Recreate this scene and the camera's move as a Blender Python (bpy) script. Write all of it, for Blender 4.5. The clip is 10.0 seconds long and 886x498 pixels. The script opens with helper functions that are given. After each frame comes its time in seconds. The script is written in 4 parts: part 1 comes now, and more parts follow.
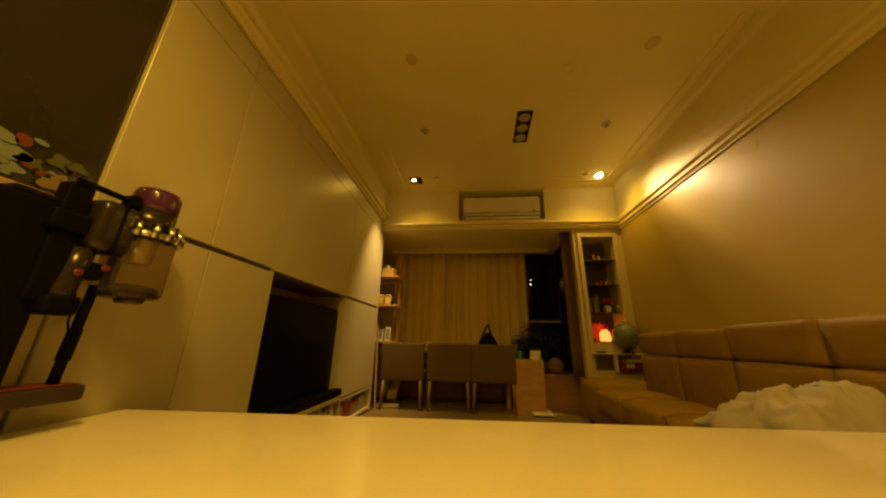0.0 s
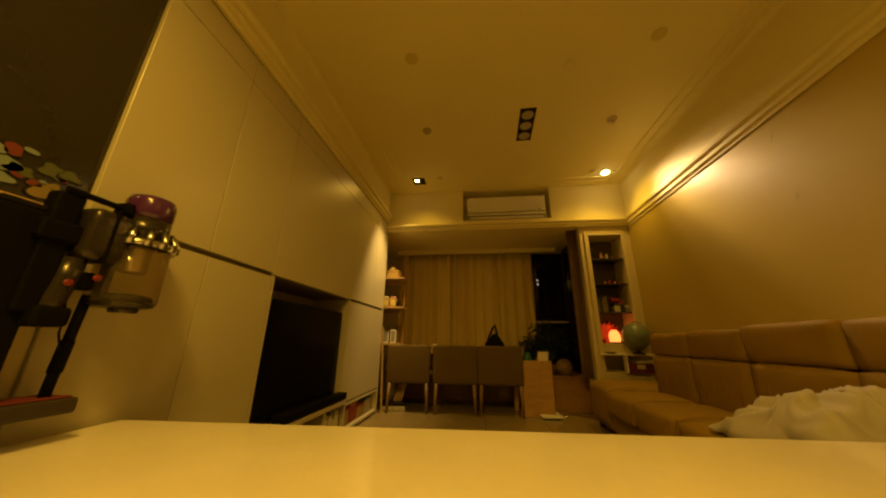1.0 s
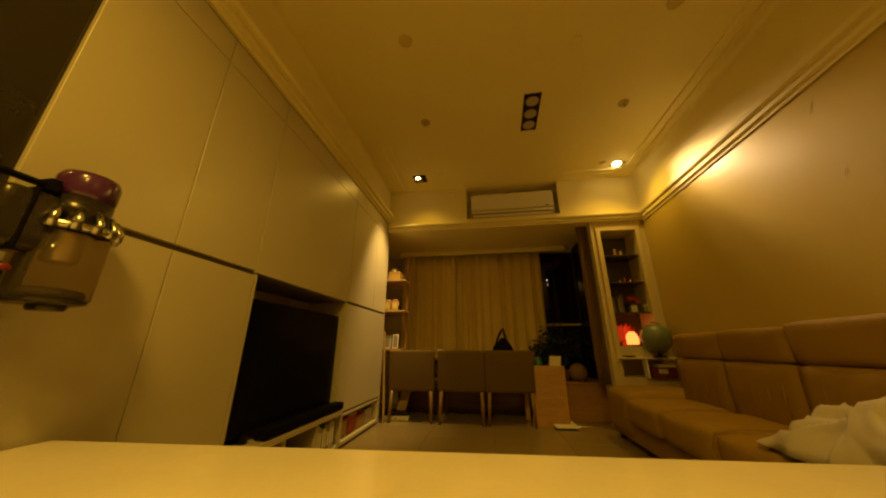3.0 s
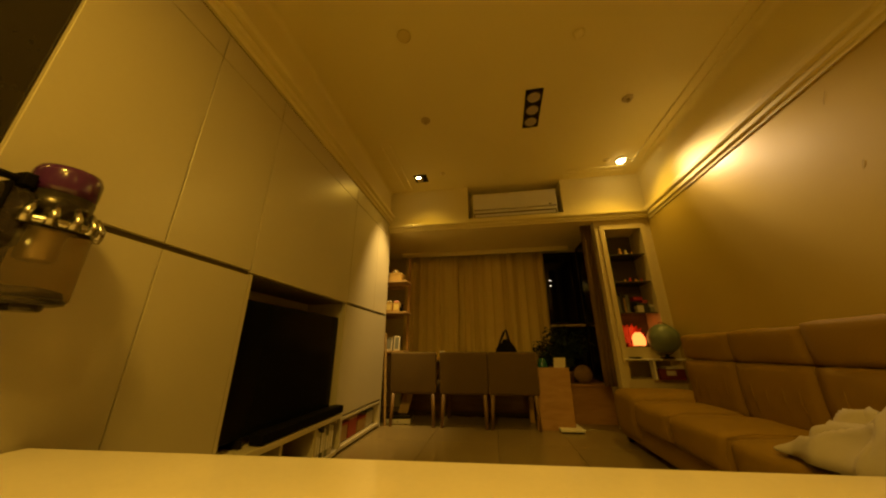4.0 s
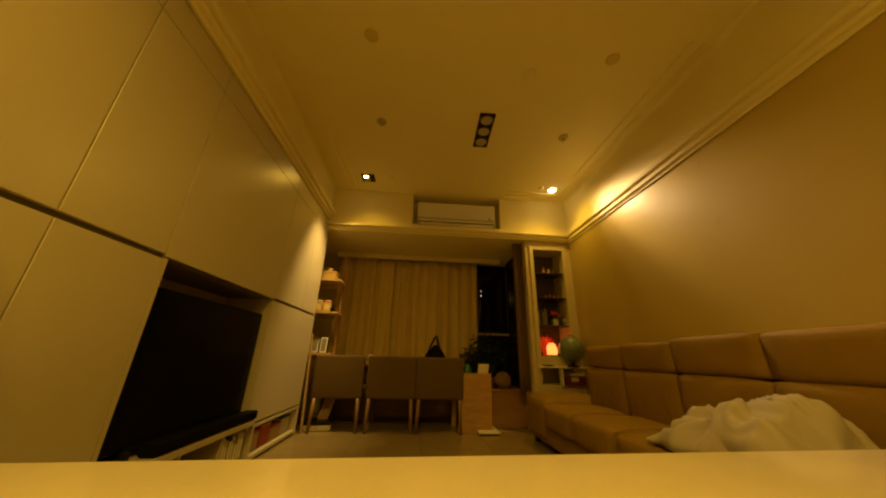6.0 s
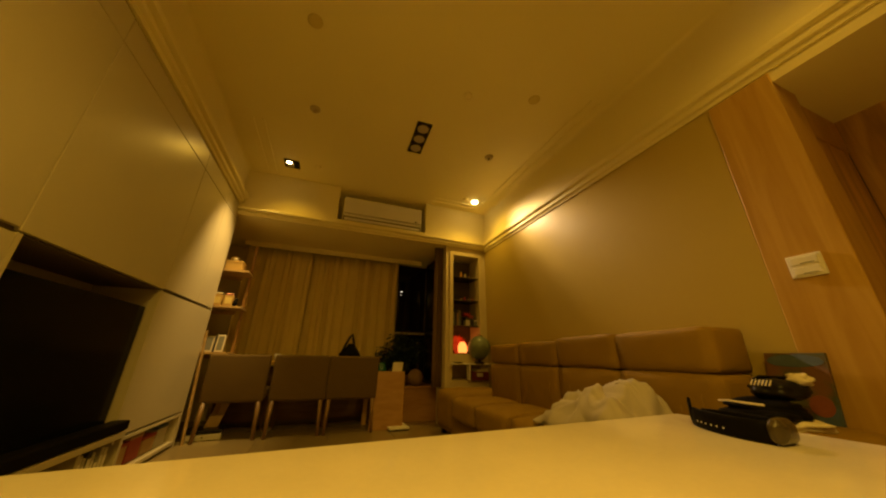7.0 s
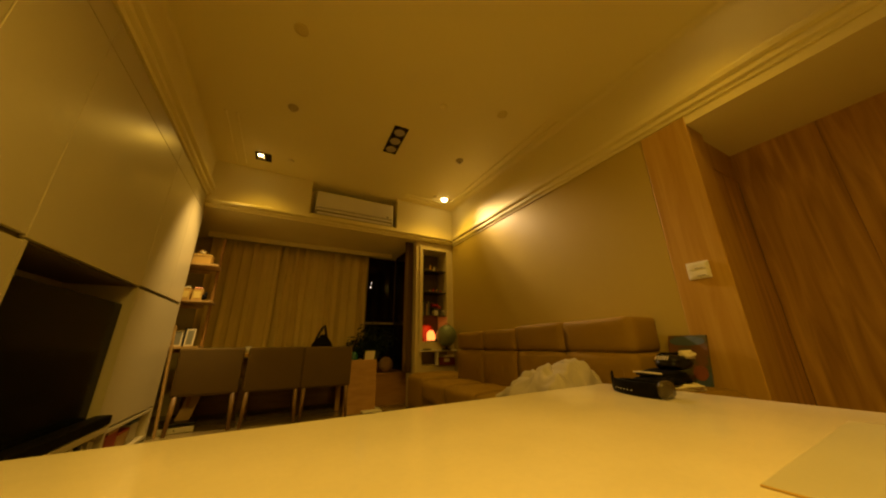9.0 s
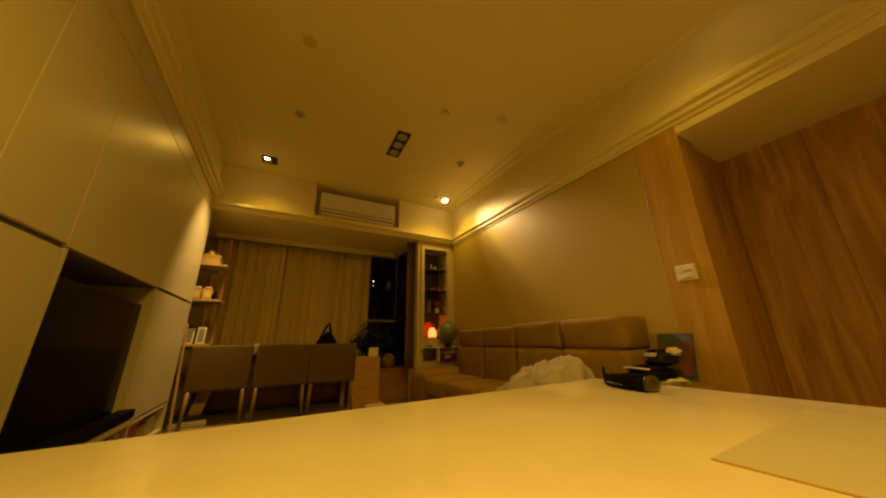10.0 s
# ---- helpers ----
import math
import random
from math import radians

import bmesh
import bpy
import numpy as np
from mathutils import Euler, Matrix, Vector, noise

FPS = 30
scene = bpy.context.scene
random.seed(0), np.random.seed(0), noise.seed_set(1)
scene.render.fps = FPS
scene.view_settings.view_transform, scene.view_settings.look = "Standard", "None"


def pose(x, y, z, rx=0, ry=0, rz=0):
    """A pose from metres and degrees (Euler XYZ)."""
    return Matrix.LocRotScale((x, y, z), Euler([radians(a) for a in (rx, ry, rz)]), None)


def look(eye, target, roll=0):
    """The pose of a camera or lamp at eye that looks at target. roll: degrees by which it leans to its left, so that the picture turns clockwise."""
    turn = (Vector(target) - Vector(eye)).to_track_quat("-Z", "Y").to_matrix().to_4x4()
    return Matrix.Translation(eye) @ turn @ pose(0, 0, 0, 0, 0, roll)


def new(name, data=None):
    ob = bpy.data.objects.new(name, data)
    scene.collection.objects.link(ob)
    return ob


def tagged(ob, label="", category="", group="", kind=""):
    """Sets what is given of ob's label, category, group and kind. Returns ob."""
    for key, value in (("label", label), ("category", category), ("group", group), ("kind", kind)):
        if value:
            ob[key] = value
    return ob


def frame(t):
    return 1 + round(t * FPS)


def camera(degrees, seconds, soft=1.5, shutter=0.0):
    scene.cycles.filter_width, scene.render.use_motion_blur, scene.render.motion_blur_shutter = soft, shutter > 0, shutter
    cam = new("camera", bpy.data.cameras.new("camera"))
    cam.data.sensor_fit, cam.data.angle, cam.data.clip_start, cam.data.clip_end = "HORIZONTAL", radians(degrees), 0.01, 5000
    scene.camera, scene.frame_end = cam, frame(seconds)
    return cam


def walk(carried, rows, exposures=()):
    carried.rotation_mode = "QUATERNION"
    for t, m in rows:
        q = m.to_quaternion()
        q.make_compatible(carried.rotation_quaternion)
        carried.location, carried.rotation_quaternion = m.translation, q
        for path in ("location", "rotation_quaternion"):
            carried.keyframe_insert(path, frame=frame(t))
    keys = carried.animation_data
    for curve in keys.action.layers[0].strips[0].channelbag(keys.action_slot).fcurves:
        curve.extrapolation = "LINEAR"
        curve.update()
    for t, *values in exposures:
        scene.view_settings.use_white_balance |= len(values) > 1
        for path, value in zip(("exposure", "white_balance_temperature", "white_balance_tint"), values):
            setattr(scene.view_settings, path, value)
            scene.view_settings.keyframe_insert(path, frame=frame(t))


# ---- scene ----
cam = camera(112.4, 10.0, soft=2.1)

PATH = [
    (0.0, (-0.0067, -0.2404, 0.7486), (107.292, -1.150, 5.348)),
    (0.5, (0.0038, -0.2377, 0.7625), (107.261, -0.823, 6.381)),
    (1.0, (0.0130, -0.2077, 0.7692), (107.285, -0.671, 6.782)),
    (1.5, (0.0194, -0.1569, 0.7677), (107.490, -0.562, 7.173)),
    (2.0, (0.0249, -0.0999, 0.7606), (107.808, -0.427, 7.492)),
    (2.5, (0.0298, -0.0565, 0.7550), (108.144, -0.216, 8.067)),
    (4.0, (0.0465, 0.0355, 0.7526), (108.693, 0.115, 9.101)),
    (4.5, (0.0451, 0.0402, 0.7527), (108.910, 0.137, 9.601)),
    (5.0, (0.0281, 0.0494, 0.7516), (109.203, -0.430, 7.876)),
    (6.5, (-0.0502, -0.0587, 0.7308), (110.368, -1.353, -13.092)),
    (7.0, (-0.0915, -0.0970, 0.7256), (110.093, -0.900, -20.752)),
    (7.5, (-0.1428, -0.1366, 0.7175), (109.450, -0.242, -24.980)),
    (8.0, (-0.1908, -0.1835, 0.7227), (108.874, 0.095, -26.885)),
    (8.5, (-0.2356, -0.2373, 0.7285), (108.320, 0.321, -27.575)),
    (9.0, (-0.2789, -0.2857, 0.7328), (107.824, 0.611, -27.810)),
    (9.5, (-0.3191, -0.3322, 0.7369), (107.428, 0.759, -27.920)),
    (10.0, (-0.3562, -0.3746, 0.7446), (107.109, 0.717, -27.981)),
]
walk(cam, [(t, pose(*eye, *turn)) for t, eye, turn in PATH])

# ---- light ----
WARM = (1.0, 0.57, 0.058)
world = bpy.data.worlds.new("night")
scene.world = world
world.use_nodes = True
bg = world.node_tree.nodes["Background"]
bg.inputs["Color"].default_value = (0.02, 0.018, 0.03, 1)
bg.inputs["Strength"].default_value = 0.05


def spot(x, y, z, target, watts, cone, blend=0.6, size=0.03, color=WARM, name="downlight_beam"):
    data = bpy.data.lights.new(name, "SPOT")
    data.energy, data.color = watts, color
    data.spot_size, data.spot_blend, data.shadow_soft_size = radians(cone), blend, size
    ob = new(name, data)
    ob.matrix_world = look((x, y, z), target)
    return ob


PALE = (1.0, 0.67, 0.36)
spot(1.508, 3.022, 2.645, (1.813, 1.84, 1.83), 260, 37, 1.0, 0.06, PALE)
spot(1.508, 3.022, 2.645, (1.813, 1.70, 1.62), 98, 56, 1.0, 0.06, PALE)
spot(1.508, 3.022, 2.645, (1.20, 2.50, 0.90), 38, 150, 1.0, 0.06, WARM)
spot(-0.692, 3.03, 2.645, (-1.16, 3.14, 0.95), 170, 54, 1.0, 0.04, (1.0, 0.63, 0.19))
spot(-0.692, 3.03, 2.645, (-0.50, 2.60, 0.60), 16, 132, 1.0, 0.04, WARM)
spot(1.46, 0.02, 2.60, (1.15, 0.80, 0.5), 8, 132, 0.9, 0.05)
spot(-0.30, -0.65, 2.60, (-0.45, 0.10, 0.5), 138, 130, 0.9, 0.15)
spot(0.40, -0.95, 2.60, (0.60, -0.15, 0.5), 47, 130, 0.9, 0.15)


# ---- materials ----
def material(name, color, rough=0.5, metal=0.0, vary=0.12, scale=6.0, bump=0.05, fine=90.0, coat=0.0, **more):
    m = bpy.data.materials.new(name)
    m.use_nodes = True
    nt = m.node_tree
    b = nt.nodes["Principled BSDF"]
    co = nt.nodes.new("ShaderNodeTexCoord")
    n1 = nt.nodes.new("ShaderNodeTexNoise")
    n1.inputs["Scale"].default_value, n1.inputs["Detail"].default_value = scale, 5
    n2 = nt.nodes.new("ShaderNodeTexNoise")
    n2.inputs["Scale"].default_value, n2.inputs["Detail"].default_value = fine, 3
    nt.links.new(co.outputs["Object"], n1.inputs["Vector"])
    nt.links.new(co.outputs["Object"], n2.inputs["Vector"])
    mix = nt.nodes.new("ShaderNodeMix")
    mix.data_type = "RGBA"
    dark = [c * (1 - vary) for c in color]
    light = [min(1, c * (1 + vary * 0.6)) for c in color]
    mix.inputs["A"].default_value, mix.inputs["B"].default_value = (*dark, 1), (*light, 1)
    ma = nt.nodes.new("ShaderNodeMath")
    ma.operation = "MULTIPLY_ADD"
    ma.inputs[1].default_value, ma.inputs[2].default_value = 0.3, 0.0
    nt.links.new(n2.outputs["Fac"], ma.inputs[0])
    mb = nt.nodes.new("ShaderNodeMath")
    mb.operation = "MULTIPLY_ADD"
    mb.inputs[1].default_value = 0.85
    nt.links.new(n1.outputs["Fac"], mb.inputs[0])
    nt.links.new(ma.outputs[0], mb.inputs[2])
    nt.links.new(mb.outputs[0], mix.inputs["Factor"])
    nt.links.new(mix.outputs["Result"], b.inputs["Base Color"])
    ro = nt.nodes.new("ShaderNodeMapRange")
    ro.inputs["To Min"].default_value, ro.inputs["To Max"].default_value = max(0.02, rough - 0.06), min(1, rough + 0.06)
    nt.links.new(n1.outputs["Fac"], ro.inputs["Value"])
    nt.links.new(ro.outputs["Result"], b.inputs["Roughness"])
    b.inputs["Metallic"].default_value = metal
    b.inputs["Coat Weight"].default_value = coat
    if bump:
        bu = nt.nodes.new("ShaderNodeBump")
        bu.inputs["Strength"].default_value, bu.inputs["Distance"].default_value = bump, 0.004
        nt.links.new(n2.outputs["Fac"], bu.inputs["Height"])
        nt.links.new(bu.outputs["Normal"], b.inputs["Normal"])
    for key, value in more.items():
        b.inputs[key.replace("_", " ")].default_value = value
    return m


def wood(name, a, c, stretch=(1, 12, 12), rough=0.45, scale=2.2):
    m = material(name, c, rough, 0, 0.1, 5, 0.08, 60)
    nt = m.node_tree
    b = nt.nodes["Principled BSDF"]
    co = nt.nodes.new("ShaderNodeTexCoord")
    mp = nt.nodes.new("ShaderNodeMapping")
    mp.inputs["Scale"].default_value = stretch
    info = nt.nodes.new("ShaderNodeObjectInfo")
    ad = nt.nodes.new("ShaderNodeVectorMath")
    sc = nt.nodes.new("ShaderNodeVectorMath")
    sc.operation = "SCALE"
    sc.inputs["Scale"].default_value = 9.0
    cm = nt.nodes.new("ShaderNodeCombineXYZ")
    for axis in "XYZ":
        nt.links.new(info.outputs["Random"], cm.inputs[axis])
    nt.links.new(cm.outputs[0], sc.inputs[0])
    nt.links.new(co.outputs["Object"], mp.inputs["Vector"])
    nt.links.new(mp.outputs[0], ad.inputs[0])
    nt.links.new(sc.outputs[0], ad.inputs[1])
    no = nt.nodes.new("ShaderNodeTexNoise")
    no.inputs["Scale"].default_value, no.inputs["Detail"].default_value, no.inputs["Distortion"].default_value = scale, 8, 0.8
    nt.links.new(ad.outputs[0], no.inputs["Vector"])
    rp = nt.nodes.new("ShaderNodeValToRGB")
    rp.color_ramp.elements[0].position, rp.color_ramp.elements[1].position = 0.3, 0.7
    rp.color_ramp.elements[0].color, rp.color_ramp.elements[1].color = (*a, 1), (*c, 1)
    nt.links.new(no.outputs["Fac"], rp.inputs["Fac"])
    nt.links.new(rp.outputs["Color"], b.inputs["Base Color"])
    return m


def glow(name, color, strength):
    m = bpy.data.materials.new(name)
    m.use_nodes = True
    b = m.node_tree.nodes["Principled BSDF"]
    b.inputs["Base Color"].default_value = (*color, 1)
    b.inputs["Emission Color"].default_value = (*color, 1)
    b.inputs["Emission Strength"].default_value = strength
    return m


M_ceiling = material("cream_ceiling_paint", (0.84, 0.75, 0.36), 0.75, vary=0.05, scale=1.5, bump=0.03)
M_wall = material("beige_wall_paint", (0.49, 0.37, 0.075), 0.32, vary=0.07, scale=1.6, bump=0.10, fine=140)
M_white = material("white_wall_paint", (0.64, 0.545, 0.31), 0.6, vary=0.05, scale=2.0)
M_cabinet = material("satin_cream_lacquer", (0.54, 0.485, 0.34), 0.34, vary=0.04, scale=1.4, bump=0.02, fine=40)
M_gap = material("dark_joint", (0.17, 0.13, 0.065), 0.7)
M_floor = material("polished_floor_tile", (0.27, 0.205, 0.09), 0.14, vary=0.08, scale=1.5, bump=0.015, fine=20)
M_grout = material("tile_joint", (0.20, 0.155, 0.08), 0.8)
M_table = material("cream_stone_tabletop", (0.86, 0.79, 0.73), 0.11, vary=0.14, scale=4.5, bump=0.01, fine=60)
M_leather = material("tan_leather", (0.28, 0.170, 0.017), 0.66, vary=0.16, scale=5.0, bump=0.2, fine=160, Specular_IOR_Level=0.16)
M_fabric = material("brown_chair_fabric", (0.125, 0.078, 0.016), 0.9, vary=0.12, scale=8.0, bump=0.3, fine=320)
M_curtain = material("beige_curtain_cloth", (0.73, 0.59, 0.20), 0.85, vary=0.10, scale=5.0, bump=0.2, fine=300)
M_brown = material("brown_curtain_cloth", (0.16, 0.095, 0.035), 0.85, vary=0.15, scale=6.0, bump=0.2, fine=300)
M_black = material("black_plastic", (0.012, 0.010, 0.008), 0.34, vary=0.2, Specular_IOR_Level=0.18)
M_rubber = material("matte_black", (0.006, 0.0052, 0.0045), 0.6, vary=0.2, bump=0.1, Specular_IOR_Level=0.05)
M_screen = material("glossy_black_screen", (0.006, 0.006, 0.006), 0.18, vary=0.1, bump=0, Specular_IOR_Level=0.10)
M_darkglass = material("dark_smoked_glass", (0.026, 0.021, 0.012), 0.12, vary=0.1, bump=0, coat=0.3)
M_oak = wood("honey_oak", (0.44, 0.245, 0.030), (0.56, 0.345, 0.062), (9, 9, 0.7))
M_panel = wood("warm_teak_panel", (0.34, 0.18, 0.026), (0.66, 0.40, 0.085), (9, 9, 0.7), scale=2.0)
M_pine = wood("pale_pine", (0.40, 0.26, 0.09), (0.52, 0.35, 0.15), (6, 1, 6))
M_plug = wood("orange_veneer", (0.34, 0.175, 0.04), (0.44, 0.245, 0.07), (2, 2, 8))
M_sheet = material("white_cotton", (0.47, 0.42, 0.38), 0.9, vary=0.05, bump=0.15, fine=400)
M_chrome = material("steel", (0.55, 0.53, 0.50), 0.25, 1.0, 0.1)
M_paint = material("white_plastic", (0.78, 0.75, 0.68), 0.4, vary=0.03)


# ---- mesh helpers ----
def link(bm, name, mat, parent=None, label="", smooth=False):
    me = bpy.data.meshes.new(name)
    if smooth:
        for f in bm.faces:
            f.smooth = True
    bm.to_mesh(me)
    bm.free()
    me.materials.append(mat)
    ob = new(name, me)
    if parent:
        ob.parent = parent
    if label:
        ob["label"] = label
    return ob


def part(name, bm, mat, parent, label="", smooth=False):
    return link(bm, name, mat, parent, label, smooth)


def thing(name, x, y, z, rz=0.0, label="", category="", group="", kind=""):
    ob = new(name)
    ob.matrix_world = pose(x, y, z, 0, 0, rz)
    return tagged(ob, label, category, group, kind)


def box(x0, x1, y0, y1, z0, z1, r=0.0, seg=2, bm=None):
    bm = bm or bmesh.new()
    out = bmesh.ops.create_cube(bm, size=1)
    vs = out["verts"]
    for v in vs:
        v.co = Vector(((x0 + x1) / 2 + v.co.x * (x1 - x0), (y0 + y1) / 2 + v.co.y * (y1 - y0), (z0 + z1) / 2 + v.co.z * (z1 - z0)))
    if r:
        es = list({e for v in vs for e in v.link_edges})
        bmesh.ops.bevel(bm, geom=es, offset=r, segments=seg, profile=0.6, affect="EDGES")
    return bm


def cone(x, y, z, r0, r1, h, n=20, bm=None, m=None):
    bm = bm or bmesh.new()
    out = bmesh.ops.create_cone(bm, cap_ends=True, segments=n, radius1=r0, radius2=r1, depth=h)
    t = Matrix.Translation((x, y, z + h / 2)) if m is None else m
    bmesh.ops.transform(bm, matrix=t, verts=out["verts"])
    return bm


def lathe(profile, n=28, bm=None):
    bm = bm or bmesh.new()
    rings = []
    for r, z in profile:
        rings.append([bm.verts.new((r * math.cos(a), r * math.sin(a), z)) for a in (2 * math.pi * i / n for i in range(n))])
    for a, b in zip(rings, rings[1:]):
        for i in range(n):
            bm.faces.new((a[i], a[(i + 1) % n], b[(i + 1) % n], b[i]))
    bm.faces.new(rings[0][::-1])
    bm.faces.new(rings[-1])
    return bm


def tube(pts, r, n=8, bm=None):
    bm = bm or bmesh.new()
    pts = [Vector(p) for p in pts]
    rings = []
    for i, p in enumerate(pts):
        d = (pts[min(i + 1, len(pts) - 1)] - pts[max(i - 1, 0)]).normalized()
        u = d.orthogonal().normalized()
        w = d.cross(u)
        rr = r(i / (len(pts) - 1)) if callable(r) else r
        rings.append([bm.verts.new(p + (u * math.cos(a) + w * math.sin(a)) * rr) for a in (2 * math.pi * k / n for k in range(n))])
    for a, b in zip(rings, rings[1:]):
        best = min(range(n), key=lambda s: (a[0].co - b[s].co).length)
        for k in range(n):
            bm.faces.new((a[k], a[(k + 1) % n], b[(k + 1 + best) % n], b[(k + best) % n]))
    bm.faces.new(rings[0][::-1])
    bm.faces.new(rings[-1])
    bmesh.ops.recalc_face_normals(bm, faces=bm.faces)
    return bm


def ball(x, y, z, rx, ry, rz, u=20, v=12, bm=None):
    bm = bm or bmesh.new()
    out = bmesh.ops.create_uvsphere(bm, u_segments=u, v_segments=v, radius=1)
    bmesh.ops.transform(bm, matrix=Matrix.Translation((x, y, z)) @ Matrix.Diagonal((rx, ry, rz, 1)), verts=out["verts"])
    return bm


def prism(poly, axis, a, b, bm=None):
    """A closed outline of 2D points drawn out along an axis from a to b."""
    bm = bm or bmesh.new()
    put = {"x": lambda p, s: (s, p[0], p[1]), "y": lambda p, s: (p[0], s, p[1]), "z": lambda p, s: (p[0], p[1], s)}[axis]
    lo = [bm.verts.new(put(p, a)) for p in poly]
    hi = [bm.verts.new(put(p, b)) for p in poly]
    bm.faces.new(lo)
    bm.faces.new(hi[::-1])
    for i in range(len(poly)):
        j = (i + 1) % len(poly)
        bm.faces.new((lo[j], lo[i], hi[i], hi[j]))
    bmesh.ops.recalc_face_normals(bm, faces=bm.faces)
    return bm


def setting(name, bm, mat, label="", category="", smooth=False):
    return tagged(link(bm, name, mat, None, "", smooth), label, category, "", "structure")


# ---- the room ----
XL, XR, YB, YC, Y0 = -1.153, 1.813, 3.33, 4.36, -1.8
ZC, ZM = 2.68, 2.15
setting("floor", box(-2.4, 3.2, Y0 - 0.2, 5.2, -0.12, -0.006), M_grout, "pale polished floor with fine joints", "floor")
setting("ceiling", box(-2.4, 3.2, Y0 - 0.2, 5.2, ZC, ZC + 0.12), M_ceiling, "cream painted tray ceiling", "ceiling")
we = setting("wall_east", box(XR, XR + 0.12, 0.62, 4.9, 0, ZC), M_wall, "beige satin painted wall behind the sofa", "wall")
setting("wall_west", box(-1.74, -1.62, Y0, 5.0, 0, ZC), M_white, "cream painted wall", "wall")
setting("wall_south", box(-2.4, 3.2, Y0 - 0.12, Y0, 0, ZC), M_white, "cream painted wall", "wall")
# soffit over the window with a recess for the air conditioner
b = box(-1.62, -0.165, YB, 5.0, 2.13, ZC)
box(0.935, XR, YB, 5.0, 2.13, ZC, bm=b)
box(-0.165, 0.935, YB, 5.0, 2.13, 2.252, bm=b)
box(-0.165, 0.935, YB + 0.26, 5.0, 2.252, ZC, bm=b)
setting("window_beam", b, M_ceiling, "cream boxed-in beam with an air conditioner recess", "beam")
setting("cabinet_soffit", box(-1.62, XL - 0.01, Y0, YB, 2.246, ZC), M_ceiling, "cream ceiling bulkhead above the cabinets", "soffit")
setting("hall_soffit", box(XR, 3.1, Y0, 0.62, 2.04, ZC), M_ceiling, "low cream hallway ceiling", "soffit")


def moulding(name, axis, a, b, at, side, z0, k=1.0, out=1.0):
    prof = [(0, 0), (0.018, 0), (0.022, 0.022), (0.046, 0.030), (0.050, 0.052), (0.034, 0.060), (0.036, 0.070), (0.074, 0.078), (0.080, 0.104), (0.060, 0.112), (0.056, 0.124), (0, 0.126)]
    poly = [(at + side * p * out, z0 + q * k) for p, q in prof]
    setting(name, prism(poly, axis, a, b), M_ceiling, "cream stepped plaster cornice", "cornice")


def cove(name, axis, a, b, at, side, z0):
    pts = [(0, z0), (0.008, z0), (0.008, ZC - 0.04)]
    pts += [(0.008 + 0.035 * (1 - math.cos(radians(t))), ZC - 0.04 + 0.038 * math.sin(radians(t))) for t in range(10, 91, 10)]
    pts += [(0, ZC - 0.002)]
    poly = [(at + side * p, q) for p, q in pts]
    setting(name, prism(poly, axis, a, b), M_ceiling, "cream coved side of the tray ceiling", "cove")


moulding("cornice_east", "y", Y0, YB, XR, -1, 2.105, 1.12, 0.50)
moulding("cornice_west", "y", Y0, YB, XL - 0.01, 1, 2.247, 0.95, 0.95)
moulding("cornice_north", "x", XL - 0.01, XR, YB, -1, 2.120, 0.75, 0.7)
cove("cove_east", "y", Y0, YB, XR, -1, 2.243)
cove("cove_west", "y", Y0, YB, XL - 0.01, 1, 2.361)

# ribs on the tray ceiling
for i, x in enumerate((1.63, 1.715)):
    setting("ceiling_trim_%d" % (i + 1), box(x, x + 0.018, 1.2, 3.06, ZC - 0.012, ZC + 0.01, 0.004), M_ceiling, "thin raised plaster rib", "trim")
for i, x in enumerate((-0.88, -0.965)):
    setting("ceiling_trim_%d" % (i + 3), box(x, x + 0.018, 2.4, 3.24, ZC - 0.012, ZC + 0.01, 0.004), M_ceiling, "thin raised plaster rib", "trim")
for i, y in enumerate((3.12, 3.20)):
    setting("ceiling_trim_%d" % (i + 5), box(0.98, 1.60, y, y + 0.018, ZC - 0.012, ZC + 0.01, 0.004), M_ceiling, "thin raised plaster rib", "trim")

# window wall, bay and niche
b = box(-1.62, 0.55, YC + 0.14, YC + 0.26, 0, 2.13)
box(0.55, 1.39, YC + 0.14, YC + 0.26, 0, 1.07, bm=b)
setting("wall_north", b, M_white, "cream window wall", "wall")
NX0, NX1, NZ0, NZ1, NY = 1.335, 1.705, 0.770, 2.010, 3.36
b = box(1.245, NX0, NY, NY + 0.28, 0, 2.13)
box(NX0, XR, NY, NY + 0.28, NZ1, 2.13, bm=b)
box(NX1, XR, NY, NY + 0.28, 0, NZ1, bm=b)
box(NX0, XR, NY + 0.28, YC + 0.26, 0, 2.13, bm=b)
box(NX0, NX1, NY, NY + 0.28, 0, 0.48, bm=b)
box(NX0, NX1, NY, NY + 0.28, 0.645, NZ0, bm=b)
setting("niche_wall", b, M_white, "white pillar with a shelved niche", "wall")
b = box(NX0 - 0.045, NX0, NY - 0.022, NY, 0.62, NZ1 + 0.045)
box(NX1, NX1 + 0.045, NY - 0.022, NY, 0.62, NZ1 + 0.045, bm=b)
box(NX0, NX1, NY - 0.022, NY, NZ1, NZ1 + 0.045, bm=b)
setting("niche_trim", b, M_white, "white frame round the niche", "trim")

